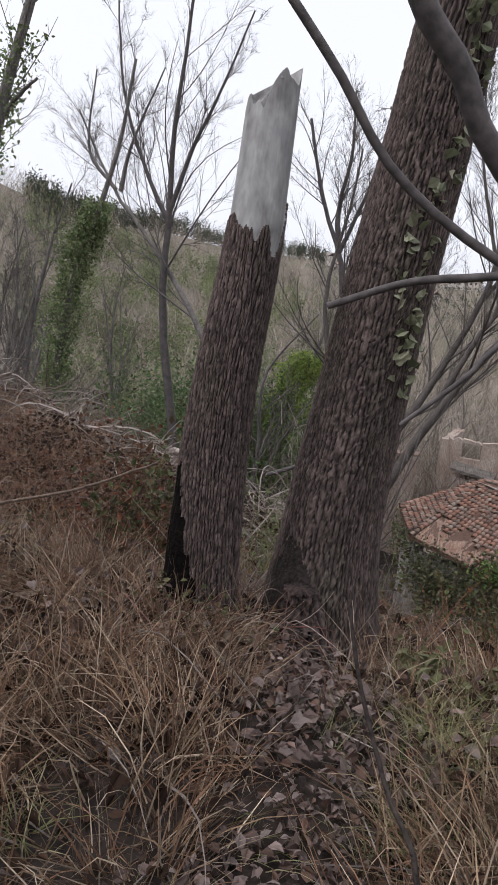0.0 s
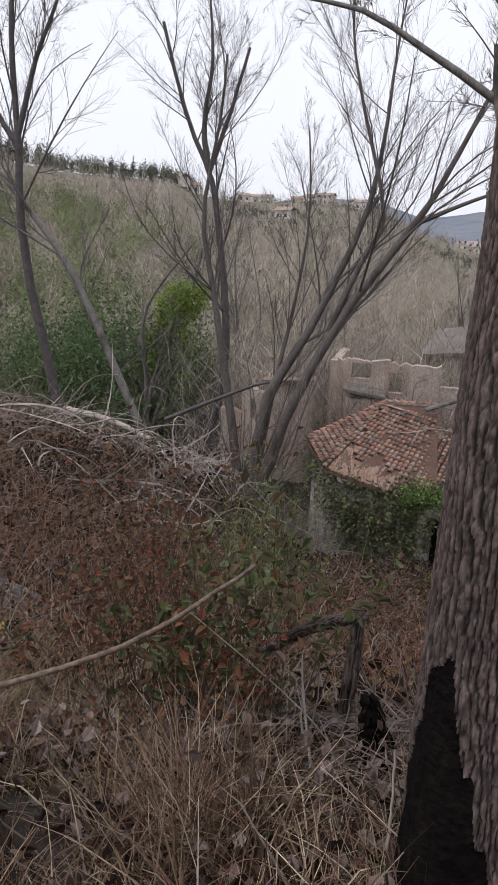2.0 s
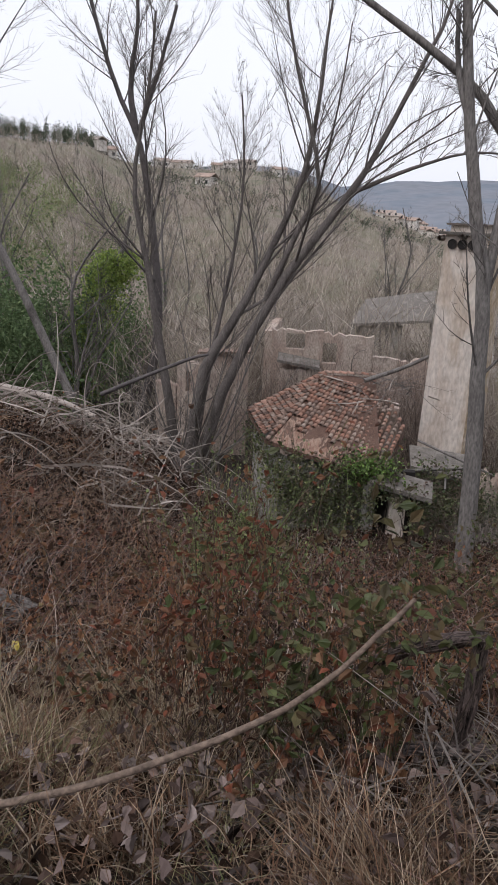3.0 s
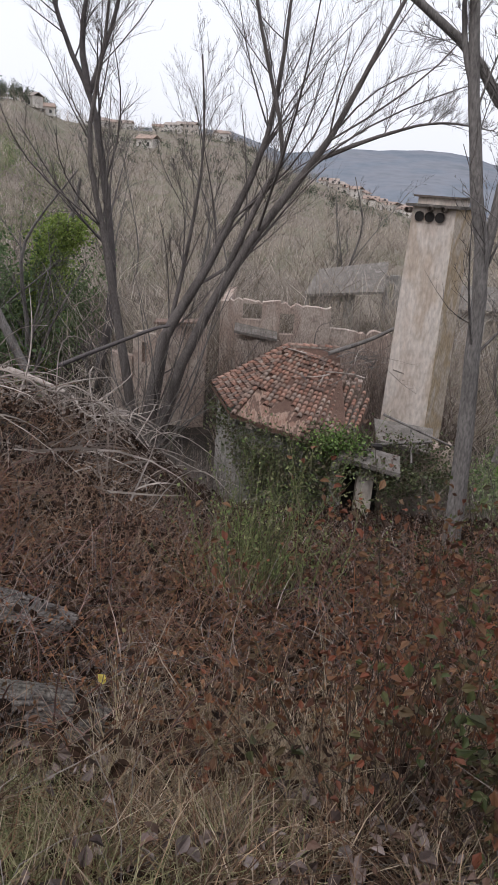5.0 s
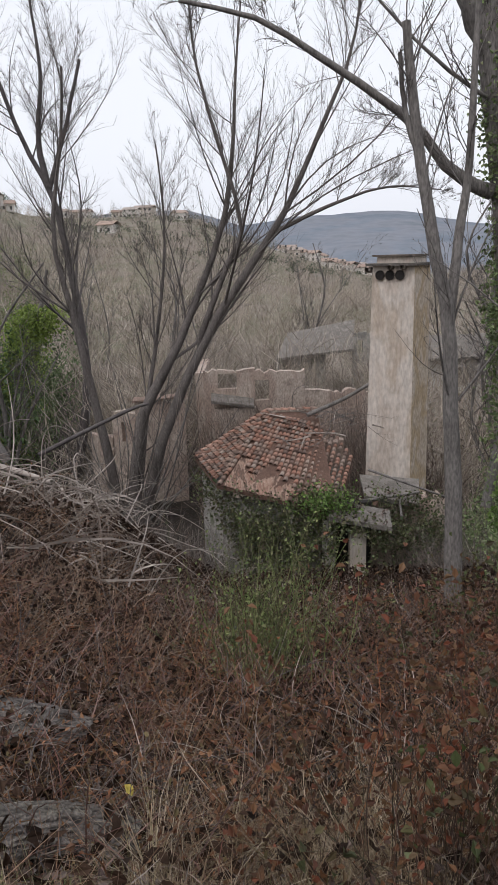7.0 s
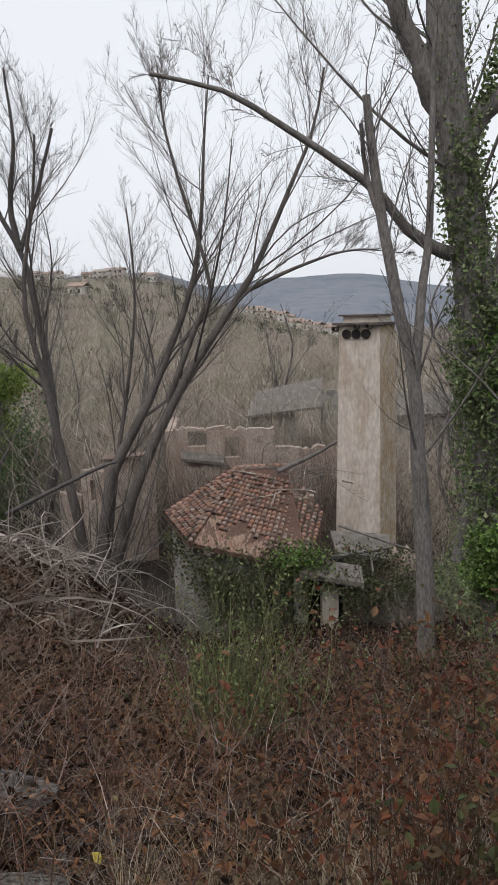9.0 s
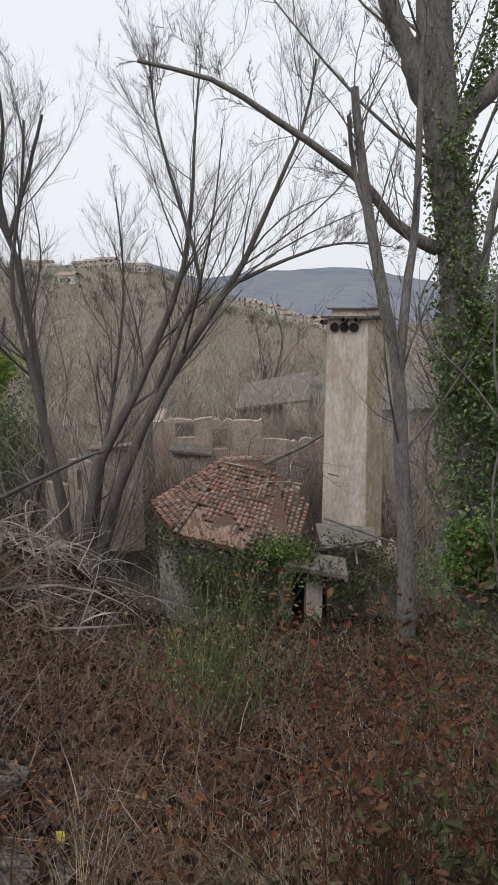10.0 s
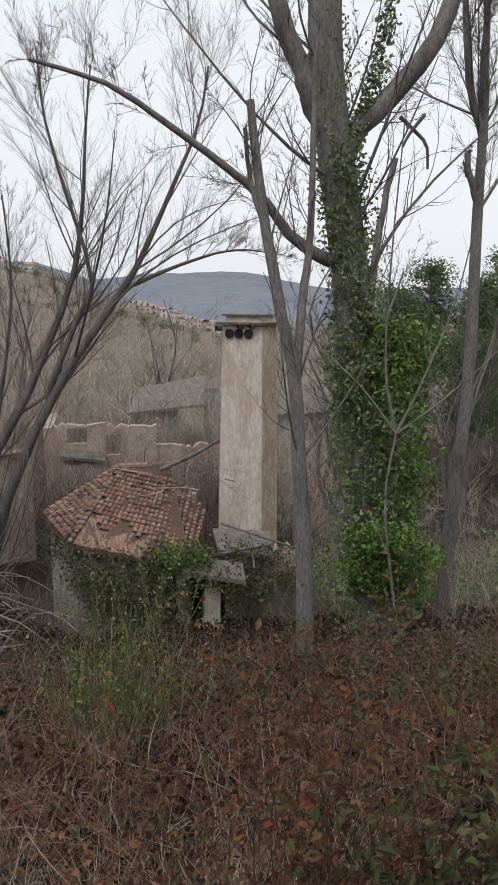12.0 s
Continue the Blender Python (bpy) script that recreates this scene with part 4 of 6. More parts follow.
# many-stemmed willow before the ruin
bare_tree("willow", "leafless grey willow with several spreading stems", [
    ([(-9.0, 36, -11.8), (-9.7, 36, -7), (-10.2, 36, -4.06), (-10.83, 36, -0.42), (-11.3, 36, 2.8), (-10.6, 36, 6.5), (-10.3, 36, 9.5)], 0.27, 0.05),
    ([(-8.75, 36, -11.8), (-7.95, 36, -6.26), (-6.8, 36.2, -4), (-5.53, 36.4, -1.47), (-3.89, 36.5, 2.33), (-3.2, 36.5, 5.5), (-2.9, 36.5, 9), (-2.6, 36.5, 12)], 0.33, 0.035),
    ([(-8.4, 36, -11.8), (-7.8, 36, -10.0), (-6.62, 35.8, -6.29), (-4.23, 35.6, -1.48), (-1.58, 35.5, 2.34), (-0.7, 35.5, 3.7), (0.9, 35.5, 7.2), (1.9, 35.5, 9.5), (2.4, 35.5, 12)], 0.33, 0.045),
    ([(-5.0, 35.7, -2.4), (-3.6, 35.5, 1.0), (-2.86, 35.4, 2.83), (-4.03, 35.2, 7.1), (-4.6, 35, 9.6), (-4.8, 35, 12)], 0.15, 0.035),
    ([(-1.4, 35.5, 2.5), (1.2, 35, 3.6), (3.4, 34.6, 4.2), (5.6, 34, 4.0)], 0.11, 0.02),
    ([(-8.5, 36, -11.5), (-8.2, 36, -9.6), (-7.6, 36.3, -5.5), (-6.9, 36.8, -1.5), (-6.4, 37.2, 2.5), (-6.6, 37.2, 6.5)], 0.19, 0.035),
], 4, ((18, 0.42, 0.85, 0.36, 7, 5, 0.3), (12, 0.55, 0.8, 0.36, 6, 3, 0.12), (11, 0.62, 0.85, 0.6, 5, 3, 0.08)), rise=0.62, least=0.0056, m=M_WILLOW)

shoot_rng = np.random.default_rng(44)
willow_shoots = thing("willow_shoots", (-8.6, 35.6, -11.4), "thin grey shoots springing round the willow foot", "shoots")
n = 26
P = arcs(np.array((-8.6, 35.6, -11.4)) + shoot_rng.normal(0, 0.5, (n, 3)) * (1.2, 0.5, 0), np.stack([shoot_rng.normal(0.1, 0.42, n), shoot_rng.normal(0, 0.2, n), np.ones(n)], -1), shoot_rng.uniform(4, 10, n), shoot_rng.uniform(-0.05, 0.08, n), 8, shoot_rng, 0.05)
R = taper(shoot_rng.uniform(0.025, 0.05, n), np.full(n, 0.012), 8)
for q in range(n):
    under(part("shoot", mesh_of("shoot", *tubes(P[q:q + 1], R[q:q + 1], 4), M_LIMB)), willow_shoots)
P2, R2 = offshoots(P, R, 12, shoot_rng, 0.32, 0.8, 0.3, 0.5, 5, 0.2, least=0.005)
P3, R3 = offshoots(P2, R2, 5, shoot_rng, 0.5, 0.6, 0.3, 0.7, 4, 0.1)
tagged(under(part("twigs", mesh_of("twigs", *ribbons(P2, R2 * 2, shoot_rng), M_TWIG)), willow_shoots), kind="stuff")
tagged(under(part("fine_twigs", mesh_of("fine_twigs", *ribbons(P3, R3 * 2, shoot_rng), M_TWIG)), willow_shoots), kind="stuff")

# slim sawn tree
bare_tree("slim_tree", "slim grey tree with sawn-off upper stem", [
    ([(0.7, 15, -5.4), (0.6, 15, -2.8), (0.49, 15, -1.5), (0.35, 15, 0.31), (0.02, 15, 1.78), (-0.26, 15, 3.12), (-0.42, 15, 4.3), (-0.53, 15, 5.05)], 0.18, 0.07),
    ([(0.36, 15, 0.2), (0.5, 15.05, 1.78), (0.62, 15.1, 2.72), (0.64, 15.1, 4.5), (0.66, 15.1, 5.9)], 0.1, 0.045),
    ([(-0.25, 15, 3.0), (-0.5, 15, 3.7), (-0.62, 15, 4.6)], 0.06, 0.035),
], 7, ((12, 0.3, 0.9, 0.22, 6, 4, 0.3), (7, 0.5, 0.8, 0.5, 5, 3, 0.2), (5, 0.5, 0.7, 0.6, 4, 3, 0.1)), rise=0.3, sides=12)

# ivy-clad big tree with a long bare limb
big = bare_tree("ivy_tree", "large ivy-covered tree with long bare limb", [
    ([(2.85, 16.5, -5.8), (2.45, 16.5, -1.2), (1.95, 16.5, 2.2), (1.5, 16.5, 5.2), (1.26, 16.5, 7.3), (1.1, 16.5, 11)], 0.46, 0.3),
    ([(1.5, 16.45, 2.55), (1.1, 16.4, 2.7), (0.5, 16.35, 3.1), (-0.04, 16.3, 3.72), (-1.55, 16.2, 4.72), (-2.79, 16.2, 5.44), (-4.19, 16.2, 5.77)], 0.15, 0.035),
    ([(1.6, 16.5, 4.6), (1.05, 16.5, 5.5), (0.88, 16.5, 5.95), (0.4, 16.5, 7.0), (-0.2, 16.5, 9)], 0.26, 0.16),
    ([(1.75, 16.5, 4.6), (2.1, 16.5, 5.2), (3.2, 16.5, 6.3), (3.9, 16.5, 7.6), (4.4, 16.5, 9.5)], 0.24, 0.16),
], 11, ((20, 0.36, 1.0, 0.13, 7, 4, 0.25), (9, 0.45, 0.8, 0.5, 5, 3, 0.2), (6, 0.5, 0.7, 0.6, 4, 3, 0.1)), sides=14, rise=0.25)
r_ivy = np.random.default_rng(31)
ivy_on([(2.8, 16.4, -5.4), (2.45, 16.4, -1.2), (2.2, 16.4, 0.5)], 0.6, 9000, 0.105, M_IVY, r_ivy, big)
ivy_on([(2.2, 16.4, 0.5), (1.95, 16.4, 2.2), (1.6, 16.4, 4.6)], 0.43, 5000, 0.1, M_IVY, r_ivy, big)
ivy_on([(1.75, 16.4, 3.8), (1.5, 16.4, 5.2), (1.3, 16.4, 7.0)], 0.42, 900, 0.085, M_IVY, r_ivy, big)
ivy_on([(3.0, 16.2, -3.4), (2.95, 16.3, 0.2), (2.75, 16.4, 1.3)], 0.62, 6500, 0.12, M_BRIGHTIVY, r_ivy, big)
clump = np.array((2.75, 16.0, -3.55)) + r_ivy.normal(0, 1, (26, 3)) * (0.42, 0.3, 0.6)
C = np.repeat(clump, 300, axis=0) + unit(r_ivy.normal(size=(7800, 3))) * (r_ivy.random((7800, 1)) ** 0.4) * (0.42, 0.42, 0.36)
under(part("ivy_bush", mesh_of("ivy_bush", *leaves(C, np.full(len(C), 0.1), r_ivy), M_BRIGHTIVY, False), None, "bright leafy ivy bush round the trunk foot"), big)
ivy_on([(1.9, 16.4, 4.9), (2.3, 16.4, 6.0), (2.6, 16.4, 7.6)], 0.16, 900, 0.1, M_IVY, r_ivy, big)
for pts, r in (([(2.85, 16.4, 5.35), (3.1, 16.3, 5.1), (3.35, 16.2, 4.8), (3.4, 16.2, 4.35)], 0.045), ([(3.35, 16.35, 5.4), (3.0, 16.25, 5.0), (2.85, 16.2, 4.75)], 0.04)):
    under(part("snagged_limb", mesh_of("snagged_limb", *tubes(resample(pts, 8)[None], taper([r], [r * 0.6], 8), 7), M_DARKLIMB), None, "broken limb caught in the boughs"), big)

MID = ((15, 0.42, 0.85, 0.34, 7, 4, 0.25), (12, 0.52, 0.85, 0.4, 6, 3, 0.1), (10, 0.58, 0.85, 0.6, 5, 3, 0.08))
bare_tree("pale_tree", "pale slender leafless tree with a sawn stub", [
    ([(5.3, 18, -6.2), (5.4, 18, -4.1), (5.65, 18, 0.12), (5.59, 18, 4.04), (5.63, 18, 5.4), (5.2, 18, 6.6), (4.99, 18, 8.4)], 0.2, 0.07),
    ([(5.6, 18, 4.0), (5.45, 18, 4.4), (5.29, 18, 4.8), (5.28, 18, 5.1)], 0.09, 0.07),
    ([(5.63, 18, 5.3), (5.6, 18, 6.6), (5.53, 18, 8.1), (5.5, 18, 9)], 0.12, 0.06)], 15, MID)
snag = bare_tree("ivy_snag", "dead snag with ivy at its foot", [([(4.6, 24, -6.5), (5.2, 24, -2), (5.7, 24, 3.8), (6.2, 24, 6.2)], 0.2, 0.1)], 17, ((3, 0.12, 0.8, 0.3, 5, 4, 0.6),))
ivy_on([(4.7, 23.9, -6), (5.2, 23.9, -2), (5.7, 23.9, 3.8)], 0.4, 900, 0.12, M_IVY, r_ivy, snag)

# trees further left, towards the hill
vt = bare_tree("forked_tree", "leafless forked tree with sawn stubs", [
    ([(-12.6, 42, -10.5), (-11.6, 42, -6), (-11.6, 42, -2), (-12.2, 42, 3), (-12.75, 42, 5.3), (-14.0, 42, 8), (-15.3, 42, 12.5)], 0.3, 0.09),
    ([(-12.7, 42, 5.2), (-13, 42, 7.5), (-12.6, 42, 10.5), (-12.8, 42, 14)], 0.2, 0.06),
    ([(-12.7, 42, 5.0), (-11.6, 42, 8), (-10.6, 42, 11.2)], 0.15, 0.08)], 19, MID, m=M_DARKLIMB)
bare_tree("tall_tree", "tall leafless tree on the bank above the scrub", [
    ([(-17.6, 33.5, -8), (-19.3, 33.5, 1), (-19.3, 33.5, 5.4), (-19.4, 33.5, 9.5), (-19.0, 33.5, 14), (-18.8, 33.5, 19)], 0.25, 0.06),
    ([(-19.3, 33.5, 5.2), (-20.8, 33.5, 7.6), (-22.5, 33.5, 11.5), (-23.2, 33.5, 16)], 0.15, 0.04),
    ([(-19.3, 33.5, 5.8), (-18.2, 33.5, 9), (-17.0, 33.5, 11.5), (-15.6, 33.5, 15)], 0.14, 0.04)], 23, MID, m=M_DARKLIMB)
bare_tree("leaning_ash", "thin leaning leafless tree among the brambles", [
    ([(-13.5, 33, -7), (-17.0, 33.5, 0), (-20.6, 34, 4.2), (-23.5, 34.5, 7.0), (-26, 34.5, 11)], 0.22, 0.05),
    ([(-23.0, 34.5, 6.8), (-22.5, 34.5, 9.2), (-20.8, 34.5, 13)], 0.14, 0.04),
    ([(-23.3, 34.5, 6.9), (-25.2, 34.5, 9), (-25, 34.5, 13)], 0.12, 0.04)], 29, MID)
li = bare_tree("ivy_column_tree", "slanting tree thickly clad in ivy", [
    ([(-17.2, 22, -3.6), (-16.4, 22, 1.6), (-15.4, 22, 4.4), (-14.8, 22, 6.5), (-14.4, 22, 9)], 0.16, 0.05)], 33, ((8, 0.35, 0.8, 0.4, 6, 4, 0.5), (7, 0.45, 0.7, 0.5, 5, 3, 0.15)))
ivy_on([(-17.1, 21.9, -3.4), (-16.4, 21.9, 1.6), (-15.4, 21.9, 4.3)], 0.55, 8000, 0.12, M_IVY, r_ivy, li)
lv = bare_tree("ivy_limbed_tree", "leafless tree with ivy clumps on its limbs", [
    ([(-19.2, 19, -3), (-18.2, 19, 1.6), (-17.35, 19, 6.2), (-16.6, 19, 8.6), (-15.9, 19, 11)], 0.22, 0.14),
    ([(-17.2, 19, 6.4), (-16.6, 19, 7.0), (-15.9, 19, 7.5)], 0.1, 0.04)], 35, ((9, 0.35, 0.9, 0.3, 6, 4, 0.4), (7, 0.45, 0.7, 0.5, 5, 3, 0.15), (4, 0.5, 0.6, 0.6, 4, 3, 0.1)))
ivy_on([(-17.8, 18.9, 4.4), (-17.0, 18.9, 6.8), (-16.4, 18.9, 8.8)], 0.5, 800, 0.15, M_IVY, r_ivy, lv)
bi = bare_tree("ivy_bush_tree", "short tree smothered in bright ivy", [
    ([(-17.8, 47, -11), (-16.6, 47, -5), (-14.9, 47, -1.0), (-14.4, 47, 1)], 0.3, 0.08)], 37, ((8, 0.3, 0.8, 0.4, 6, 4, 0.4), (5, 0.4, 0.7, 0.5, 5, 3, 0.15)))
ivy_on([(-17.8, 46.6, -10.5), (-16.6, 46.6, -5), (-15.0, 46.6, -1.2)], 1.25, 9500, 0.19, M_YELLOWIVY, r_ivy, bi)
for k, (x, y, hgt, s) in enumerate(((-33, 38, 17, 41), (-37, 44, 18, 43), (-30, 46, 15, 45), (-8, 62, 15, 47), (4, 70, 14, 49), (-16, 66, 16, 51), (11, 40, 17, 53), (14, 47, 18, 55), (9, 33, 15, 57), (17, 38, 16, 59), (-24, 52, 15, 61), (20, 52, 16, 63), (-22, 27, 13, 65), (-28, 31, 15, 67), (-16, 40, 13, 69))):
    z = float(ground_z(x, y)) - 0.3
    rr = np.random.default_rng(s)
    st = [([(x, y, z), (x + rr.normal(0, 0.5), y, z + hgt * 0.35), (x + rr.normal(0, 1), y, z + hgt * 0.7), (x + rr.normal(0, 1.2), y, z + hgt)], 0.2, 0.04)]
    for q in range(3):
        st.append(([(x + rr.normal(0, 0.2), y, z), (x + rr.normal(0, 1.2), y + rr.normal(0, 0.6), z + hgt * 0.35), (x + rr.normal(0, 2.2), y + rr.normal(0, 1), z + hgt * rr.uniform(0.65, 0.95))], 0.14, 0.03))
    bare_tree("bare_tree", "leafless grey tree in the valley scrub", st, s, ((10, 0.42, 0.8, 0.4, 5, 3, 0.25), (9, 0.45, 0.8, 0.5, 4, 3, 0.1), (6, 0.5, 0.75, 0.6, 3, 3, 0.1)), least=0.009, group="bare valley trees", sides=5)


# conifers and evergreen scrub ----------------------------------------------
def conifer(x, y, h, w, seed):
    rng = np.random.default_rng(seed)
    z = float(ground_z(x, y)) - 0.3
    ob = thing("pine", (x, y, z), "dark green pine with a ragged crown", "tree", "dark pines")
    part("trunk", mesh_of("trunk", *tubes(np.array([[(0, 0, 0), (0.1, 0, h * 0.5), (0, 0, h)]]), [[0.28, 0.2, 0.04]], 7), M_LIMB), ob)
    n = 130
    s = rng.uniform(0.48, 1, n)
    th = rng.uniform(0, 6.283, n)
    base = np.stack([np.zeros(n), np.zeros(n), s * h], -1)
    L = w * np.clip(1.02 - s, 0, 1) ** 0.33 * 0.8 * rng.uniform(0.5, 1.1, n) + 0.3
    P = arcs(base, np.stack([np.cos(th), np.sin(th), rng.uniform(0, 0.5, n)], -1), L, np.full(n, 0.1), 5, rng)
    part("limbs", mesh_of("limbs", *tubes(P, taper(np.full(n, 0.05), np.full(n, 0.015), 5), 3), M_DARKLIMB), ob)
    C = (P[:, 1:].reshape(-1, 3)[:, None] + rng.normal(0, 0.34, (n * 4, 18, 3))).reshape(-1, 3)
    part("crown", mesh_of("crown", *leaves(C, np.full(len(C), 0.22), rng, 0.4, 0.45), M_CONIFER, False), ob)


for k, (x, y, h, w) in enumerate(((18.5, 50, 14.5, 3.8), (22, 52, 16.5, 4.4), (25.5, 50, 15.5, 4.2), (29, 53, 17.5, 4.6), (16.5, 46, 11, 3.2), (21, 44, 11.5, 3.6), (26, 46, 12, 4))):
    conifer(x, y, h, w, 70 + k)


def scatter_field(n, x0, x1, y0, y1, rng, keep=None):
    x, y = rng.uniform(x0, x1, n), rng.uniform(y0, y1, n)
    if keep is not None:
        k = keep(x, y)
        x, y = x[k], y[k]
    return x, y


def patchy(x, y, f=0.35, seed=0.0):
    return 0.5 + 0.25 * np.sin(x * f * 2.1 + seed) * np.sin(y * f * 1.7 + 1.3 * seed) + 0.25 * np.sin(x * f * 4.3 + 2 + seed) * np.sin(y * f * 5.1)


def stuff(name, V, F, m, label, category, smooth=False):
    return tagged(part(name, mesh_of(name, V, F, m, smooth)), label, category, kind="stuff")


rng = np.random.default_rng(100)
# woods over the valley and the hills: upright twiggy trees
def woods(name, x, y, h, twigs, width, m, label, lean=0.16):
    M = len(x)
    base = on_ground(x, y, -0.3)
    who = np.repeat(np.arange(M), twigs)
    up = rng.uniform(0.0, 0.95, len(who))
    H = h[who]
    start = base[who] + np.stack([rng.normal(0, 0.1, len(who)) * H * up, rng.normal(0, 0.1, len(who)) * H * up, up * H * 0.75], -1)
    way = np.stack([rng.normal(0, 0.65, len(who)), rng.normal(0, 0.65, len(who)), np.ones(len(who))], -1)
    P = arcs(start, way, H * np.where(up < 0.12, 0.8, 0.34) * rng.uniform(0.5, 1.1, len(who)), np.full(len(who), 0.02), 4, rng, lean * 0.5)
    W = taper(width * H * np.where(up < 0.12, 1.2, 0.62) * rng.uniform(0.5, 1.3, len(who)), np.full(len(who), width * 0.8), 4)
    return stuff(name, *ribbons(P, W, rng), m, label, "woods")


def polar(n, a0, a1, r0, r1, power=1.0):
    az, r = np.radians(rng.uniform(a0, a1, n)), r0 + (r1 - r0) * rng.random(n) ** power
    return -3.4 + r * np.sin(az), 2.4 + r * np.cos(az)


x, y = polar(750, -40, 36, 50, 110)
k = ~((x > -12) & (x < 6) & (y < 54))
woods("valley_woods", x[k], y[k], rng.uniform(5, 9.5, k.sum()), 38, 0.0088, M_WOODS, "dense leafless grey-brown valley woods")
x, y = scatter_field(300, -13, 24, 46, 62, rng, lambda x, y: ~((x > -6) & (x < 6) & (y < 53)))
woods("ruin_woods", x, y, rng.uniform(3.5, 7, len(x)), 60, 0.008, M_WOODS, "bare saplings crowding round the far sheds")
x, y = polar(2300, -44, 36, 105, 230)
woods("hill_woods", x, y, rng.uniform(5, 9, len(x)), 22, 0.012, M_WOODS, "leafless woods over the lower hillsides")
x, y = polar(3600, -44, 36, 220, 470)
woods("upper_woods", x, y, rng.uniform(4, 8, len(x)), 9, 0.026, M_WOODS, "grey scrub woods over the upper hillsides")


x, y = scatter_field(330, -13.5, 9, 35, 58, rng, lambda x, y: ~((x > -6.5) & (x < 6) & (y < 46)) & ~((x > -12) & (y < 38.5) & (x < -5)) & ~((x > -6) & (x < 6) & (y < 51)))
woods("valley_saplings", x, y, rng.uniform(4, 10, len(x)), 42, 0.0062, M_WOODS, "thin bare saplings round the willow and the ruin")


def bushes(name, x, y, h, w, count, size, m, label, category="bushes"):
    M = len(x)
    who = np.repeat(np.arange(M), count)
    d = unit(rng.normal(size=(len(who), 3)))
    rr = rng.random(len(who))[:, None] ** 0.4
    C = on_ground(x, y)[who] + d * rr * np.stack([w[who], w[who], h[who] * 0.5], -1) * (1 + 0.35 * np.sin(d[:, :1] * 5 + who[:, None])) + np.stack([np.zeros(len(who)), np.zeros(len(who)), h[who] * 0.5], -1)
    return stuff(name, *leaves(C, np.full(len(who), size), rng, 0.4, 0.5), m, label, category)


x, y = np.concatenate([polar(330, -40, -23, 60, 180), polar(130, -26, -15, 85, 180)], axis=1)
bushes("hillside_evergreens", x, y, rng.uniform(2.5, 6, len(x)), rng.uniform(1.2, 2.6, len(x)), 105, 0.42, M_HILLGREEN, "soft green evergreen scrub on the hillside", "bushes")
az = rng.uniform(-40, -15.5, 420)
r = np.interp(az, RIDGE_AZ, RIDGE_R) * rng.uniform(0.88, 1.02, 420)
x, y = -3.4 + r * np.sin(np.radians(az)), 2.4 + r * np.cos(np.radians(az))
bushes("ridge_pines", x, y, rng.uniform(3, 7.5, len(x)), rng.uniform(0.9, 1.7, len(x)), 80, 0.6, M_RIDGE, "dark pines along the ridge", "pines")
x, y = polar(160, -14, 12, 200, 440)
bushes("hill_shrubs", x, y, rng.uniform(2, 4.5, len(x)), rng.uniform(1.5, 3, len(x)), 60, 0.6, M_RIDGE, "dark scrub dotted over the far slope", "bushes")
x, y = rng.uniform(-28, -15.5, 46), rng.uniform(37, 54, 46)
bushes("valley_evergreens", x, y, rng.uniform(6, 10.5, len(x)), rng.uniform(1.4, 2.6, len(x)), 420, 0.3, M_CONIFER, "dark evergreen bushes behind the brush pile", "bushes")
x, y = rng.uniform(-24, -15, 10), rng.uniform(44, 52, 10)
bushes("broom_bushes", x, y, rng.uniform(4, 7, len(x)), rng.uniform(1.2, 2.2, len(x)), 420, 0.24, M_HILLGREEN, "yellow-green broom bushes in the valley", "bushes")

# thicket on the bank
def canes(name, x, y, h, per, r, m, label, category="brush", flat=0.9, droop=0.35, n=6, sides=3, lift=0.0):
    who = np.repeat(np.arange(len(x)), per)
    base = on_ground(x[who] + rng.normal(0, 0.12, len(who)), y[who] + rng.normal(0, 0.12, len(who)), lift)
    way = np.stack([rng.normal(0, flat, len(who)), rng.normal(0, flat, len(who)), np.abs(rng.normal(0.9, 0.4, len(who)))], -1)
    L = h[who] * rng.uniform(0.5, 1.5, len(who))
    P = arcs(base, way, L, droop * rng.uniform(0, 1.6, len(who)), n, rng, 0.08)
    R = taper(r * rng.uniform(0.5, 1.5, len(who)), np.full(len(who), r * 0.3), n)
    stuff(name, *(tubes(P, R, sides) if sides > 3 else ribbons(P, R * 2.2, rng)), m, label, category)
    return P, R


x, y = scatter_field(760, -9, 4, 4.6, 15, rng, lambda x, y: ((y > 5.0) | (x < -3.7)) & ~((x < -5.2) & (y > 10.5)))
P, R = canes("red_bramble_canes", x, y, rng.uniform(0.4, 0.85, len(x)), 16, 0.0042, M_REDTWIG, "tangled purple-brown bramble canes on the bank", "brambles")
P2, R2 = offshoots(P[::2], R[::2], 3, rng, 0.4, 0.9, 0.1, 0.7, 4)
stuff("red_bramble_twigs", *ribbons(P2, R2 * 2, rng), M_REDTWIG, "fine purple-brown bramble twigs", "brambles")
x, y = scatter_field(720, -16, 9, 12, 30, rng, lambda x, y: ~((x > -5.2) & (x < 5) & (y > 25)) & ~((x > -1.2) & (x < 2) & (y > 20)))
P, R = canes("bank_brush", x, y, np.where(y > 19, rng.uniform(0.5, 0.9, len(x)), np.where(np.abs(x) < 3.6, rng.uniform(0.35, 0.7, len(x)), rng.uniform(0.8, 1.6, len(x)))), 13, 0.0085, M_BRUSH, "grey leafless brush down the bank", "brush", 0.7, 0.3)
P2, R2 = offshoots(P[::3], R[::3], 2, rng, 0.45, 0.9, 0.1, 0.6, 4)
stuff("bank_brush_twigs", *ribbons(P2, R2 * 2.6, rng), M_BRUSH, "fine grey brush twigs", "brush")
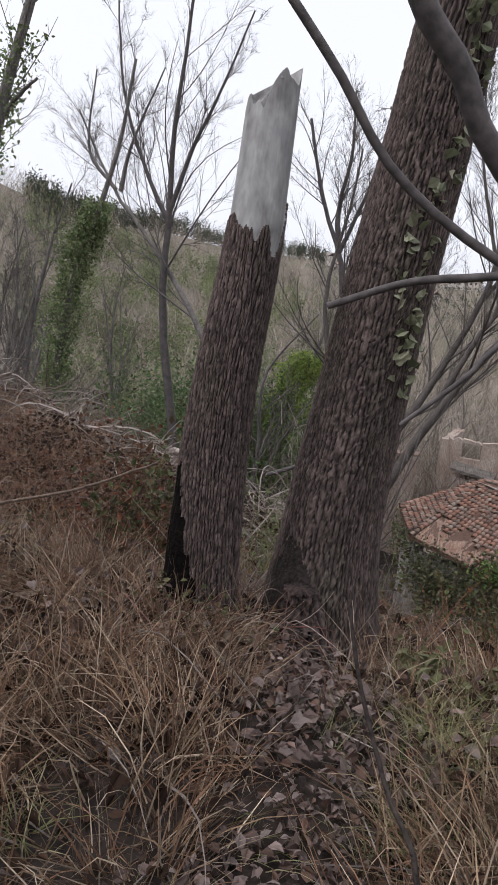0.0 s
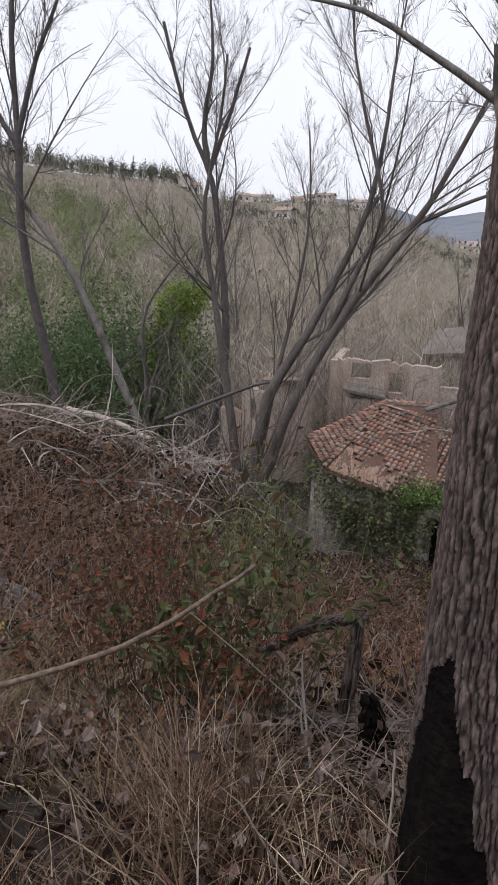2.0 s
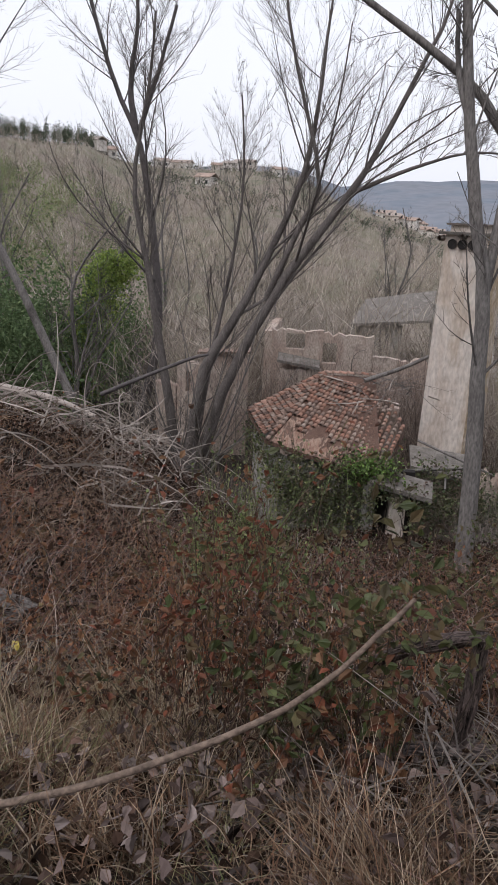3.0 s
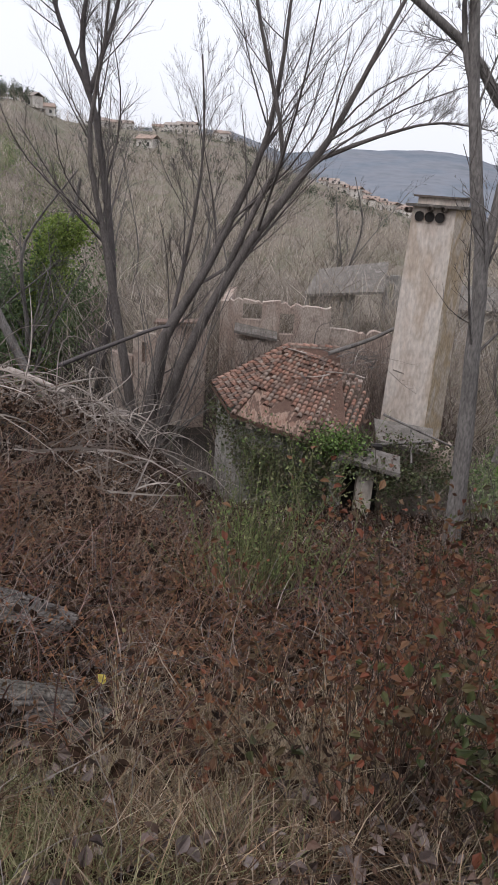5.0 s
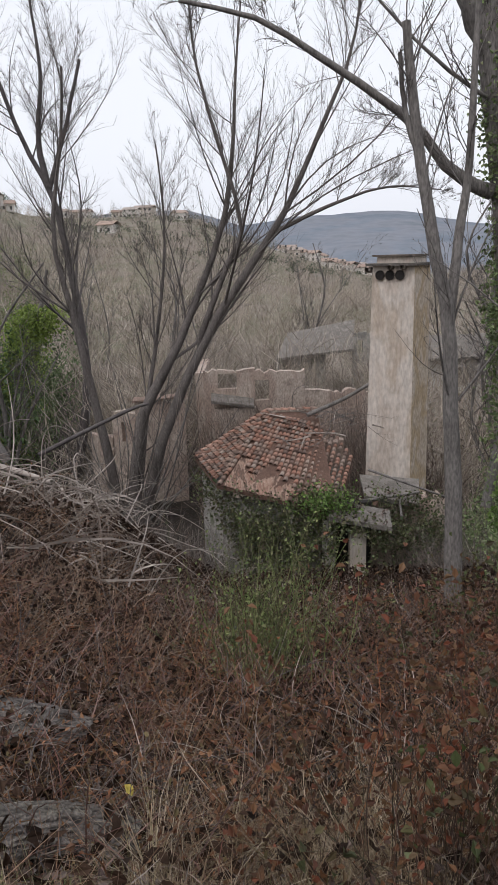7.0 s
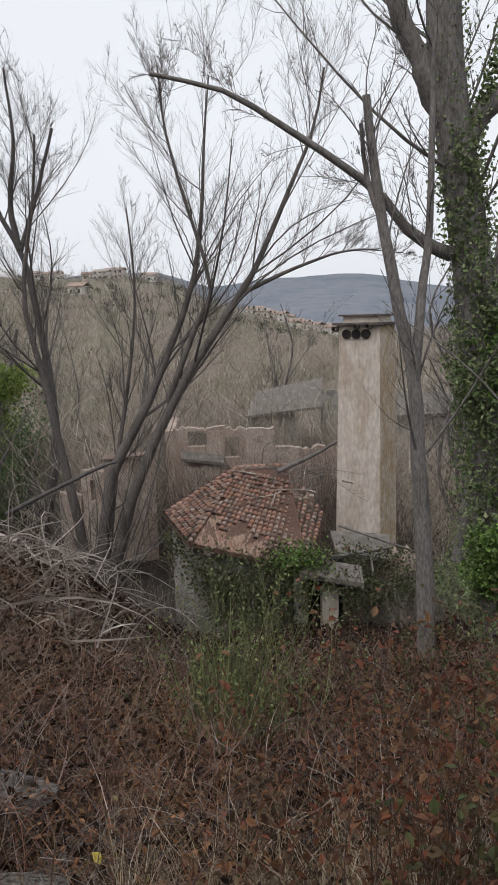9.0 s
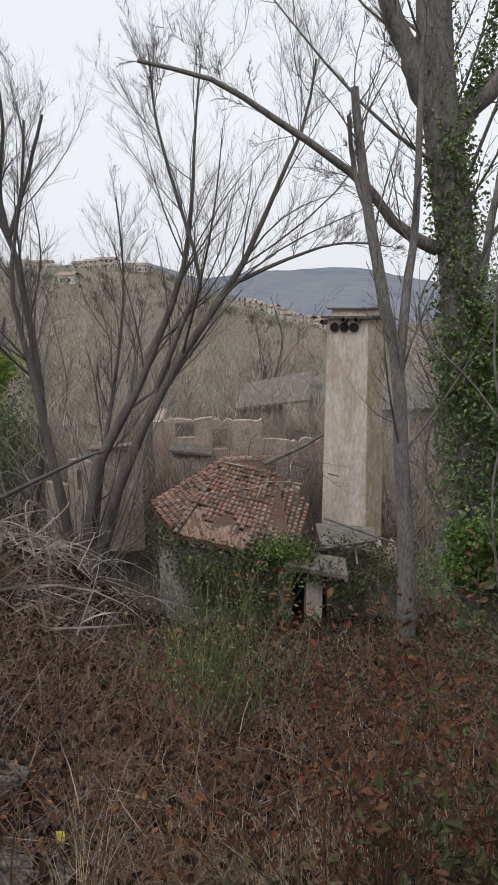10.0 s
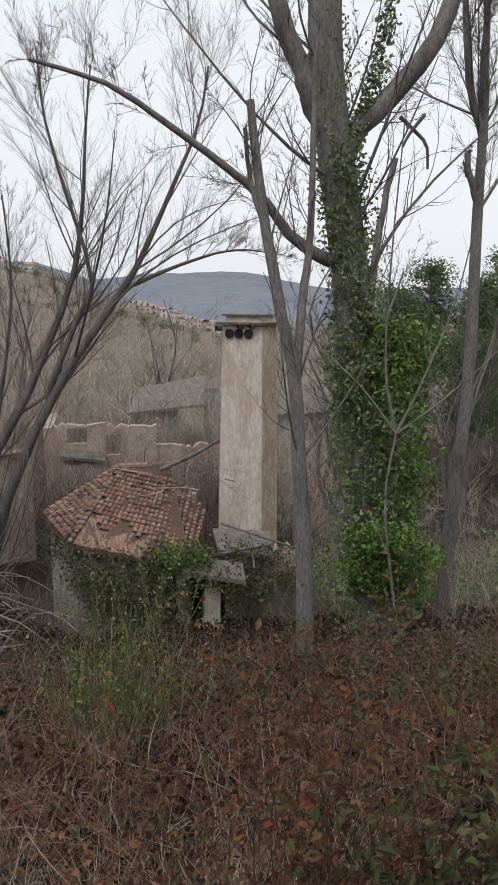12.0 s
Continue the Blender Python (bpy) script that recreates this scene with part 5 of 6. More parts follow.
x, y = scatter_field(900, -14, 8, 5, 18, rng, lambda x, y: (patchy(x, y, 0.5, 2) > 0.42) & (np.hypot(x + 3.4, y - 9.6) > 0.9))
P, R = canes("rust_stems", x, y, rng.uniform(0.45, 1.0, len(x)), 13, 0.003, M_RUST, "thin rust-brown dry stems", "brambles")
C = P[:, 2:].reshape(-1, 3)
C = C[rng.random(len(C)) < 0.75] + rng.normal(0, 0.03, (1, 3))
stuff("rust_leaves", *leaves(C, np.full(len(C), 0.036), rng, 0.2), M_RUST, "small dead rust-coloured leaves on the scrub", "leaves")
# rusty bramble beside and beyond the trunks
x, y = scatter_field(460, -9.5, -1.2, 3.9, 10, rng, lambda x, y: (y > 4.4) & ~((x > -4.6) & (y < 4.6)))
P, R = canes("rust_bramble", x, y, rng.uniform(0.35, 0.8, len(x)), 12, 0.0032, M_RUST, "rusty dried bramble thicket", "brambles", 0.8)
C = P[:, 1:].reshape(-1, 3)
C = C[rng.random(len(C)) < 0.55]
stuff("rust_bramble_leaves", *leaves(C, np.full(len(C), 0.034), rng, 0.2), M_RUST, "curled rusty bramble leaves", "leaves")
P2, R2 = canes("arching_canes", *scatter_field(60, -7, 0.5, 4.6, 8, rng), np.full(60, 1.1), 3, 0.004, M_DARKLIMB, "dark arching bramble canes", "brambles", 1.1, 0.5, 9, 5)

# pale heap of cut branches
x, y = scatter_field(300, -16, -4.8, 11, 25, rng, lambda x, y: (x < -4.8 - 0.16 * np.maximum(y - 13, 0)))
P, R = canes("cut_branch_heap", x, y, rng.uniform(0.9, 2.1, len(x)), 6, 0.0135, M_PALETWIG, "bleached heap of cut branches", "branches", 1.7, 0.55, 7, 3, 0.3)
fallen = thing("fallen_tree", (-9, 21, -5), "bleached fallen trunk across the brush heap", "log")
for pts, r0 in (([(-11.2, 20.8, -3.5), (-9.6, 20.2, -3.55), (-8.0, 19.3, -3.75)], 0.11), ([(-11.5, 31, -6.2), (-9.6, 31, -5.3), (-7.6, 31, -4.4), (-6.9, 31, -4.2)], 0.1)):
    under(part("trunk", mesh_of("trunk", *tubes(resample(pts, 14)[None], taper([r0], [r0 * 0.55], 14), 9), M_PALETWIG if r0 > 0.105 else M_DARKLIMB)), fallen)

# green broom on the bank
x, y = -3.25 + rng.normal(0, 0.33, 32), 9.6 + rng.normal(0, 0.45, 32)
P, R = canes("green_broom", x, y, rng.uniform(1.0, 1.9, len(x)), 9, 0.0046, M_BROOM, "green twiggy broom shrub on the bank", "shrub", 0.15, 0.05)
P2, R2 = offshoots(P, R, 4, rng, 0.3, 0.7, 0.3, 0.7, 4, least=0.0026)
stuff("green_broom_twigs", *ribbons(P2, R2 * 2, rng), M_BROOM, "fine green broom twigs", "shrub")
C = P2[:, 1:].reshape(-1, 3)
C = C[rng.random(len(C)) < 0.75]
stuff("green_broom_leaves", *leaves(C, np.full(len(C), 0.042), rng, 0.2), M_BROOM, "tiny green broom leaves", "shrub")

# ivy over the outbuilding
C = []
for a, b, n in (((-3.9, 27.3, -6.75), (0.6, 25.3, -7.25), 1500), ((-0.6, 25.2, -7.1), (1.5, 24.9, -7.6), 1100), ((-1.4, 26.0, -6.6), (0.6, 25.6, -6.7), 1700), ((1.2, 25.0, -7.7), (4.2, 26.5, -8.2), 1300), ((1.3, 26.8, -6.9), (3.9, 26.9, -7.2), 900), ((-0.35, 25.2, -7.4), (-0.3, 25.2, -9.2), 420), ((-5.0, 29.6, -6.6), (-3.9, 27.3, -7.2), 700), ((-3.9, 27.1, -7.6), (-0.6, 25.7, -8.0), 3200), ((-3.4, 27.0, -8.8), (-0.8, 25.7, -9.2), 1600), ((1.3, 26.6, -7.7), (4.5, 27.2, -8.3), 1900)):
    s = rng.random(n)[:, None]
    C.append(np.array(a) + (np.array(b) - a) * s + rng.normal(0, 1, (n, 3)) * (0.2, 0.22, 0.32) - np.array((0, 0, 1)) * np.abs(rng.normal(0, 0.45, (n, 1))))
C = np.concatenate(C)
C = C[(rng.random(len(C)) < 0.6) & ~((C[:, 0] > -0.05) & (C[:, 0] < 1.0) & (C[:, 2] < -7.75) & (C[:, 1] < 25.9))]
stuff("eaves_ivy", *leaves(C, np.full(len(C), 0.12), rng, 0.3, 0.8), M_DARKIVY, "dark ivy trailing over eaves and lean-to", "ivy")
C = np.array((-0.35, 25.6, -6.75)) + rng.normal(0, 1, (900, 3)) * (0.5, 0.35, 0.26)
stuff("roof_shrub", *leaves(C, np.full(len(C), 0.12), rng, 0.3, 0.7), M_BRIGHTIVY, "green shrub growing on the lower roof edge", "shrub")
x, y = np.concatenate([rng.uniform(2.2, 6.5, 50), rng.uniform(-6.6, -4.0, 40)]), np.concatenate([rng.uniform(22, 28, 50), rng.uniform(25.5, 30, 40)])
canes("yard_brush", x, y, rng.uniform(1.2, 2.4, len(x)), 16, 0.009, M_TWIG, "bare brush against the ruin", "brush", 0.6, 0.2)
x, y = scatter_field(230, -5.4, 7, 34, 44.3, rng, lambda x, y: ~((x < 1.6) & (y < 35)))
canes("ruin_brush", x, y, rng.uniform(3.0, 5.2, len(x)), 14, 0.0135, M_BRUSH, "bare saplings filling the ruin", "brush", 0.35, 0.1)
x, y = rng.uniform(3.6, 12, 40), rng.uniform(19, 34, 40)
bushes("laurel_scrub", x[(x > 4.5) | (y < 22)], y[(x > 4.5) | (y < 22)], rng.uniform(1.5, 3.2, 40)[(x > 4.5) | (y < 22)], rng.uniform(0.7, 1.3, 40)[(x > 4.5) | (y < 22)], 260, 0.16, M_IVY, "dark evergreen scrub under the trees", "bushes")


# near ground: grass, litter, bramble ---------------------------------------
x, y = scatter_field(2400, -10, 5, 5.6, 18, rng)
P = arcs(on_ground(x, y, 0.25), np.stack([rng.normal(0, 0.8, len(x)), rng.normal(0, 0.8, len(x)), rng.uniform(0.1, 1.3, len(x))], -1), rng.uniform(0.3, 0.9, len(x)), rng.uniform(0, 0.5, len(x)), 6, rng, 0.16)
stuff("pale_stalks", *ribbons(P, taper(rng.uniform(0.003, 0.008, len(x)), np.full(len(x), 0.002), 6), rng), M_PALETWIG, "pale dead stalks tangled through the brambles", "stalks")


def grass(name, x, y, h, per, w, m, label, spread=0.05, droop=0.45, n=4):
    who = np.repeat(np.arange(len(x)), per)
    base = on_ground(x[who] + rng.normal(0, spread, len(who)), y[who] + rng.normal(0, spread, len(who)), -0.02)
    tuft = rng.normal(0, 0.35, (len(x), 2))[who]
    way = np.stack([tuft[:, 0] + rng.normal(0, 0.45, len(who)), tuft[:, 1] + rng.normal(0, 0.45, len(who)), np.full(len(who), 1.0)], -1)
    P = arcs(base, way, h[who] * rng.uniform(0.4, 1.25, len(who)), droop * rng.uniform(0.2, 1.8, len(who)), n, rng, 0.04)
    W = taper(np.full(len(who), w), np.full(len(who), w * 0.15), n)
    return stuff(name, *ribbons(P, W, rng), m, label, "grass")


x, y = scatter_field(1900, -6.5, 1.8, 0.7, 5.4, rng, lambda x, y: ~trodden(x, y) & (patchy(x, y, 0.9, 1) > 0.44) & ((y < 4.3) | (x > -3.6)) & ((x < 0.3) | (patchy(x, y, 1.2, 2) > 0.5)))
grass("straw_grass", x, y, rng.uniform(0.24, 0.52, len(x)), 34, 0.006, M_STRAW, "long dry straw-coloured grass tussocks")
x, y = scatter_field(330, -6.5, 1.6, 0.8, 4.6, rng, lambda x, y: patchy(x, y, 1.1, 4) > 0.5)
grass("olive_grass", x, y, rng.uniform(0.12, 0.32, len(x)), 40, 0.0036, M_OLIVE, "half-green grass among the straw")
x, y = scatter_field(300, -9, 3, 4.5, 10, rng, lambda x, y: patchy(x, y, 0.7, 3) > 0.55)
grass("bank_grass", x, y, rng.uniform(0.25, 0.5, len(x)), 26, 0.0045, M_STRAW, "dry grass on the upper bank")
x, y = scatter_field(11000, -7, 2, 0.6, 7.5, rng)
C = on_ground(x, y, 0.0) + np.abs(rng.normal(0, 1, (len(x), 1))) * np.where(y < 2.4, 0.02, 0.06)[:, None] * (0, 0, 1) + (0, 0, 0.012)
stuff("leaf_litter", *leaves(C, np.full(len(C), 0.048), rng, 1.0, 0.72), M_LITTER, "grey-brown fallen leaves over the ground", "leaves")
x, y = scatter_field(2600, -7, 2, 0.7, 7, rng)
P = arcs(on_ground(x, y, 0.03), rng.normal(size=(len(x), 3)) * (1, 1, 0.2), rng.uniform(0.15, 0.6, len(x)), np.full(len(x), 0.05), 5, rng, 0.12)
stuff("dead_twigs", *tubes(P, taper(rng.uniform(0.0012, 0.004, len(x)), np.full(len(x), 0.0008), 5), 3), M_TWIG, "dead twigs littering the ground", "twigs")

# leafy brambles on the lip of the bank, rust-red above and green lower down
def leafy_bramble(kind, x, y, h, per, m, leaf, size, keep, label_canes, label_leaves):
    P, R = canes(kind + "_canes", x, y, h, per, 0.0022, m, label_canes, "brambles", 0.15, 0.12, 9, 4)
    P2, R2 = offshoots(P, R, 4, rng, 0.24, 0.8, 0.2, 0.7, 5, 0.4)
    stuff(kind + "_shoots", *tubes(P2, R2, 3), m, label_canes.replace("canes", "side shoots"), "brambles")
    C = np.concatenate([P[:, 6:].reshape(-1, 3), P2[:, 1:].reshape(-1, 3)])
    C = C[rng.random(len(C)) < keep]
    C = C + rng.normal(0, 0.028, C.shape)
    stuff(kind + "_leaves", *leaves(C, np.full(len(C), size), rng, 0.5, 0.62), leaf, label_leaves, "leaves")


n = 30
leafy_bramble("rust_bush", rng.normal(-2.75, 0.13, n), rng.normal(4.55, 0.15, n), rng.uniform(0.95, 1.15, n), 3, M_DARKCANE, M_REDLEAF, 0.034, 0.95, "thin dark red bramble canes beside the path", "bramble leaves turned red and rust-brown")
n = 5
leafy_bramble("red_spray", rng.normal(-3.38, 0.1, n), rng.normal(4.7, 0.05, n), rng.uniform(0.6, 0.85, n), 2, M_DARKCANE, M_REDLEAF, 0.05, 0.35, "thin bramble canes in the grass", "hanging dark red bramble leaves")
n = 30
leafy_bramble("green_bush", rng.normal(-2.34, 0.13, n), rng.normal(4.2, 0.13, n), rng.uniform(0.55, 1.0, n), 3, M_DARKCANE, M_GREENLEAF, 0.05, 0.5, "thin green-brown bramble canes beside the path", "green and bronze bramble leaves")
n = 9
leafy_bramble("low_red_bush", rng.normal(-2.32, 0.1, n), rng.normal(3.98, 0.08, n), rng.uniform(0.35, 0.6, n), 3, M_DARKCANE, M_REDLEAF, 0.046, 0.4, "short dark bramble canes in the grass", "scarlet and brown bramble leaves")
n = 110
leafy_bramble("bank_bush", rng.uniform(-1.7, 3.2, n), rng.uniform(5.4, 12.5, n), rng.uniform(0.7, 1.4, n), 3, M_DARKCANE, M_GREENLEAF, 0.065, 0.45, "reddish bramble canes down the bank", "olive and bronze leaves down the bank")


# logs, sticks --------------------------------------------------------------
def log(name, label, pts, r0, r1, m, seed, category="log"):
    ob = thing(name, tuple(pts[0]), label, category)
    bend = np.random.default_rng(seed)
    pts = [tuple(np.array(p) + bend.normal(0, r0 * 0.12, 3)) for p in resample(pts, 7)]
    body = bark_trunk("body", pts[::-1], (r1, r1 * 0.88, r1 * 1.04, r0 * 0.9, r0 * 1.12, r0, r0 * 0.82), 80, 110, m, seed, 0.05, 0.08 * r0 + 0.006, cap_slot=0)
    under(body, ob)
    return ob


def rod(name, label, pts, r0, r1, m):
    ob = thing(name, tuple(pts[0]), label, "branch")
    P = resample(pts, 20)
    P[1:-1] += np.random.default_rng(len(pts)).normal(0, r0 * 0.25, (18, 3))
    under(part("stick", mesh_of("stick", *tubes(P[None], taper([r0], [r1], 20), 8), m)), ob)
    return ob


rod("long_stick", "long bare brown stick propped over the brambles", [(-2.131, 3.82, 0.371), (-2.326, 3.621, 0.266), (-2.513, 3.493, 0.182), (-2.853, 3.365, 0.075), (-3.162, 3.335, -0.032), (-3.22, 3.33, -0.01)], 0.007, 0.011, M_STICK)
log("fallen_log", "thick weathered log lying in the brambles", [(-4.8, 6.95, -1.72), (-5.4, 6.85, -1.66), (-6.2, 6.7, -1.55), (-7.2, 6.5, -1.4)], 0.25, 0.27, M_LOG, 14)
log("fallen_log", "grey weathered log with a splintered end in the grass", [(-4.1, 5.3, -1.22), (-4.6, 5.15, -1.06), (-5.3, 5.0, -0.95), (-6.4, 4.8, -0.85)], 0.17, 0.21, M_LOG, 18)
log("snapped_branch", "thick dead branch with a frayed snapped end", [(-1.78, 4.3, -0.01), (-1.93, 4.4, -0.13), (-2.1, 4.52, -0.3), (-2.26, 4.62, -0.46)], 0.045, 0.034, M_BARK, 22, "branch")
log("snapped_branch", "dead branch lying on the leaf litter", [(-1.2, 4.3, -0.5), (-1.6, 4.25, -0.47), (-2.1, 4.2, -0.47), (-2.4, 4.15, -0.5)], 0.045, 0.03, M_BARK2, 24, "branch")
log("dead_post", "short upright dead stub under the snapped branch", [(-1.79, 4.29, -0.03), (-1.81, 4.28, -0.3), (-1.83, 4.27, -0.6), (-1.85, 4.26, -0.85)], 0.028, 0.034, M_BARK2, 28, "branch")
char_stump = thing("charred_stump", (-1.7, 3.98, -0.6), "small charred black stump beside the trunks", "stump")
bark_trunk("stump", [(-1.66, 3.95, -0.68), (-1.68, 3.97, -0.42), (-1.73, 3.99, -0.17)], (0.1, 0.075, 0.02), 40, 40, M_CHAR, 26, 0.02, 0.03, None, None, None, char_stump, "", 2)
splint = np.random.default_rng(77)
for at, way, n in (((-1.78, 4.3, 0.0), (0.8, -0.2, 0.5), 14), ((-4.1, 5.3, -1.26), (0.9, 0.2, -0.1), 16)):
    frayed = thing("splinters", at, "frayed pale splinters at a broken end", "splinters")
    P = arcs(np.array(at) + splint.normal(0, 0.03, (n, 3)), np.array(way) + splint.normal(0, 0.3, (n, 3)), splint.uniform(0.03, 0.08, n), np.zeros(n), 4, splint)
    for q in range(n):
        under(part("splinter", mesh_of("splinter", *tubes(P[q:q + 1], taper([0.006], [0.001], 4), 4), M_STICK)), frayed)

# evergreen seedling beside the start of the path
seed_rng = np.random.default_rng(61)
n = 16
seedling = thing("laurel_seedling", (-0.3, 2.85, -0.1), "small glossy evergreen seedling in the grass", "seedling")
P = arcs(np.array((-0.3, 2.85, float(ground_z(-0.3, 2.85)))) + seed_rng.normal(0, 0.09, (n, 3)) * (1, 1, 0), seed_rng.normal(0, 0.5, (n, 3)) * (1, 1, 0) + (0, 0, 1), seed_rng.uniform(0.08, 0.2, n), np.full(n, 0.1), 5, seed_rng)
for q in range(n):
    under(part("stem", mesh_of("stem", *tubes(P[q:q + 1], taper([0.003], [0.0015], 5), 4), M_BROOM)), seedling)
    for c in P[q, 1:].repeat(3, axis=0) + seed_rng.normal(0, 0.03, (12, 3)):
        under(part("leaf", mesh_of("leaf", *leaves(c[None], np.full(1, 0.06), seed_rng, 0.8, 0.5), M_DARKIVY, False)), seedling)
x, y = -0.2 + rng.normal(0, 0.16, 60), 2.3 + rng.normal(0, 0.3, 60)
grass("green_tufts", x, y, rng.uniform(0.15, 0.32, len(x)), 40, 0.004, M_OLIVE, "fresh green grass tufts by the path")

# broken boughs lying over the roof
roof_rng = np.random.default_rng(91)
roof_boughs = thing("roof_boughs", (0.6, 31, -5.3), "dead grey boughs fallen across the tiled roof", "branches")
n = 34
P = arcs(np.stack([roof_rng.uniform(-1.6, 2.0, n), roof_rng.uniform(28.5, 33, n), roof_rng.uniform(-5.6, -4.9, n)], -1), roof_rng.normal(size=(n, 3)) * (1, 0.6, 0.25), roof_rng.uniform(0.8, 2.6, n), roof_rng.uniform(0, 0.2, n), 7, roof_rng, 0.12)
R = taper(roof_rng.uniform(0.01, 0.035, n), np.full(n, 0.006), 7)
for q in range(n):
    under(part("branch", mesh_of("branch", *tubes(P[q:q + 1], R[q:q + 1], 5), M_LIMB if q % 3 else M_PALETWIG)), roof_boughs)
P2, R2 = offshoots(P, R, 7, roof_rng, 0.5, 0.8, 0.1, 0.6, 4)
tagged(under(part("twigs", mesh_of("twigs", *ribbons(P2, R2 * 2, roof_rng), M_TWIG)), roof_boughs), kind="stuff")
ridge_pole = thing("leaning_pole", (3.0, 31, -4.0), "long bare trunk leaning from the roof to the tower", "log")
under(part("pole", mesh_of("pole", *tubes(resample([(-0.4, 31.5, -5.0), (1.2, 31.8, -4.4), (2.4, 32.4, -3.9)], 10)[None], taper([0.1], [0.07], 10), 7), M_LIMB)), ridge_pole)

# thicker straw close to the path
x, y = scatter_field(800, -4.6, 1.4, 0.6, 2.9, rng, lambda x, y: ~trodden(x, y) & (patchy(x, y, 1.6, 5) > 0.25) & ~((np.abs(x + 0.1) < 0.5) & (y < 1.9) & (patchy(x, y, 2, 1) > 0.45)))
grass("path_straw", x, y, rng.uniform(0.16, 0.36, len(x)), 30, 0.0048, M_STRAW, "dense dry grass close to the path")
x, y = scatter_field(160, -5.6, -3.2, 3.2, 4.5, rng)
grass("yellow_grass", x, y, rng.uniform(0.25, 0.42, len(x)), 40, 0.0036, M_OLIVE, "yellow-green grass on the lip of the bank")

x, y = scatter_field(1500, -15, -1.4, 4.0, 13, rng, lambda x, y: ((x < -3.4) | (y > 4.6)) & ((x < -4.0) | (y < 7.5)) & ~((np.hypot(x + 5.2, y - 6) < 1.4)))
grass("dry_stalks", x, y, rng.uniform(0.35, 0.8, len(x)), 17, 0.0055, M_DRY, "tangled dry brown stalks over the bank", 0.12, 0.5)
x, y = scatter_field(900, -4.5, 3.5, 7, 17, rng, lambda x, y: np.hypot(x + 3.35, y - 9.6) > 0.9)
grass("bank_stalks", x, y, rng.uniform(0.3, 0.7, len(x)), 18, 0.007, M_RUST, "brown dead stalks lower down the bank", 0.15, 0.5)
x, y = scatter_field(420, 5, 24, 16, 48, rng)
canes("far_bank_brush", x, y, rng.uniform(1.2, 2.6, len(x)), 18, 0.01, M_WOODS, "bare brush under the pale trees", "brush", 0.5, 0.2)

x, y = scatter_field(1100, -16, -4.2, 7, 19, rng)
grass("mound_stalks", x, y, rng.uniform(0.4, 0.85, len(x)), 14, 0.009, M_DRY, "tan dead stalks and grass over the mound", 0.2, 0.5)

# roots and torn splinters of the two trunks
root_rng = np.random.default_rng(17)
for tree, at, r, n in ((stub_tree, (-1.45, 3.1), 0.17, 6), (lean_tree, (-1.12, 3.68), 0.26, 7)):
    for q in range(n):
        a = 2 * math.pi * q / n + root_rng.normal(0, 0.25)
        pts = []
        for d, lift in ((0.8, 0.05), (1.2, 0.02), (1.7, -0.01), (2.4, -0.06)):
            px, py = at[0] + r * d * math.cos(a + 0.1 * d), at[1] + r * d * math.sin(a + 0.1 * d)
            pts.append((px, py, float(ground_z(px, py)) + lift))
        under(part("root", mesh_of("root", *tubes(resample(pts, 10)[None], taper([r * 0.17], [r * 0.06], 10), 8), M_ROOT)), tree)
for q in range(9):
    a = 2 * math.pi * q / 9 + root_rng.normal(0, 0.2)
    b = np.array((-1.472 + 0.1 * math.cos(a), 3.39 + 0.1 * math.sin(a), rim(a) - 0.04))
    P = arcs(b[None], np.array([(0.06 * math.cos(a), 0.06 * math.sin(a), 1.0)]), [root_rng.uniform(0.02, 0.05)], [0.0], 4, root_rng)
    under(part("splinter", mesh_of("splinter", *tubes(P, taper([0.014], [0.002], 4), 4), M_BARE)), stub_tree)
for pts, r0, r1, sd in (([(-1.36, 3.06, 0.0), (-1.26, 3.1, -0.12), (-1.12, 3.16, -0.3), (-0.98, 3.2, -0.5)], 0.09, 0.13, 51), ([(-1.05, 3.3, 0.05), (-0.98, 3.22, -0.18), (-0.9, 3.12, -0.42)], 0.07, 0.14, 53), ([(-1.3, 3.16, -0.05), (-1.28, 3.06, -0.2), (-1.22, 2.98, -0.36)], 0.07, 0.11, 55)):
    bark_trunk("rotten_root", pts[::-1], (r1, r1 * 0.9, r0), 60, 60, M_ROTTEN, sd, 0.035, 0.03, parent=lean_tree, label="dark rotting root lump", cap_slot=0)
# low brambles and dead leaves round the foot of the trunks
x, y = -1.3 + root_rng.normal(0, 0.45, 60), 2.95 + root_rng.normal(0, 0.22, 60)
canes("foot_brambles", x, y, root_rng.uniform(0.15, 0.4, 60), 5, 0.0026, M_REDTWIG, "thin bramble stems round the trunk feet", "brambles", 0.7, 0.3, 7, 4)
x, y = root_rng.uniform(-1.9, 0.1, 700), root_rng.uniform(2.0, 3.3, 700)
C = on_ground(x, y, 0.02) + np.abs(root_rng.normal(0, 0.03, (700, 1))) * (0, 0, 1)
stuff("foot_litter", *leaves(C, np.full(700, 0.055), root_rng, 1.2, 0.75), M_LITTER, "curled dead leaves heaped by the trunks", "leaves")

C = np.stack([root_rng.normal(-1.3, 0.16, 260), root_rng.normal(2.85, 0.12, 260), np.zeros(260)], -1)
C[:, 2] = ground_z(C[:, 0], C[:, 1]) + np.abs(root_rng.normal(0, 0.07, 260)) + 0.02
stuff("foot_greens", *leaves(C, np.full(260, 0.028), root_rng, 0.9, 0.75), M_GREENLEAF, "small green weeds at the trunk feet", "weeds")

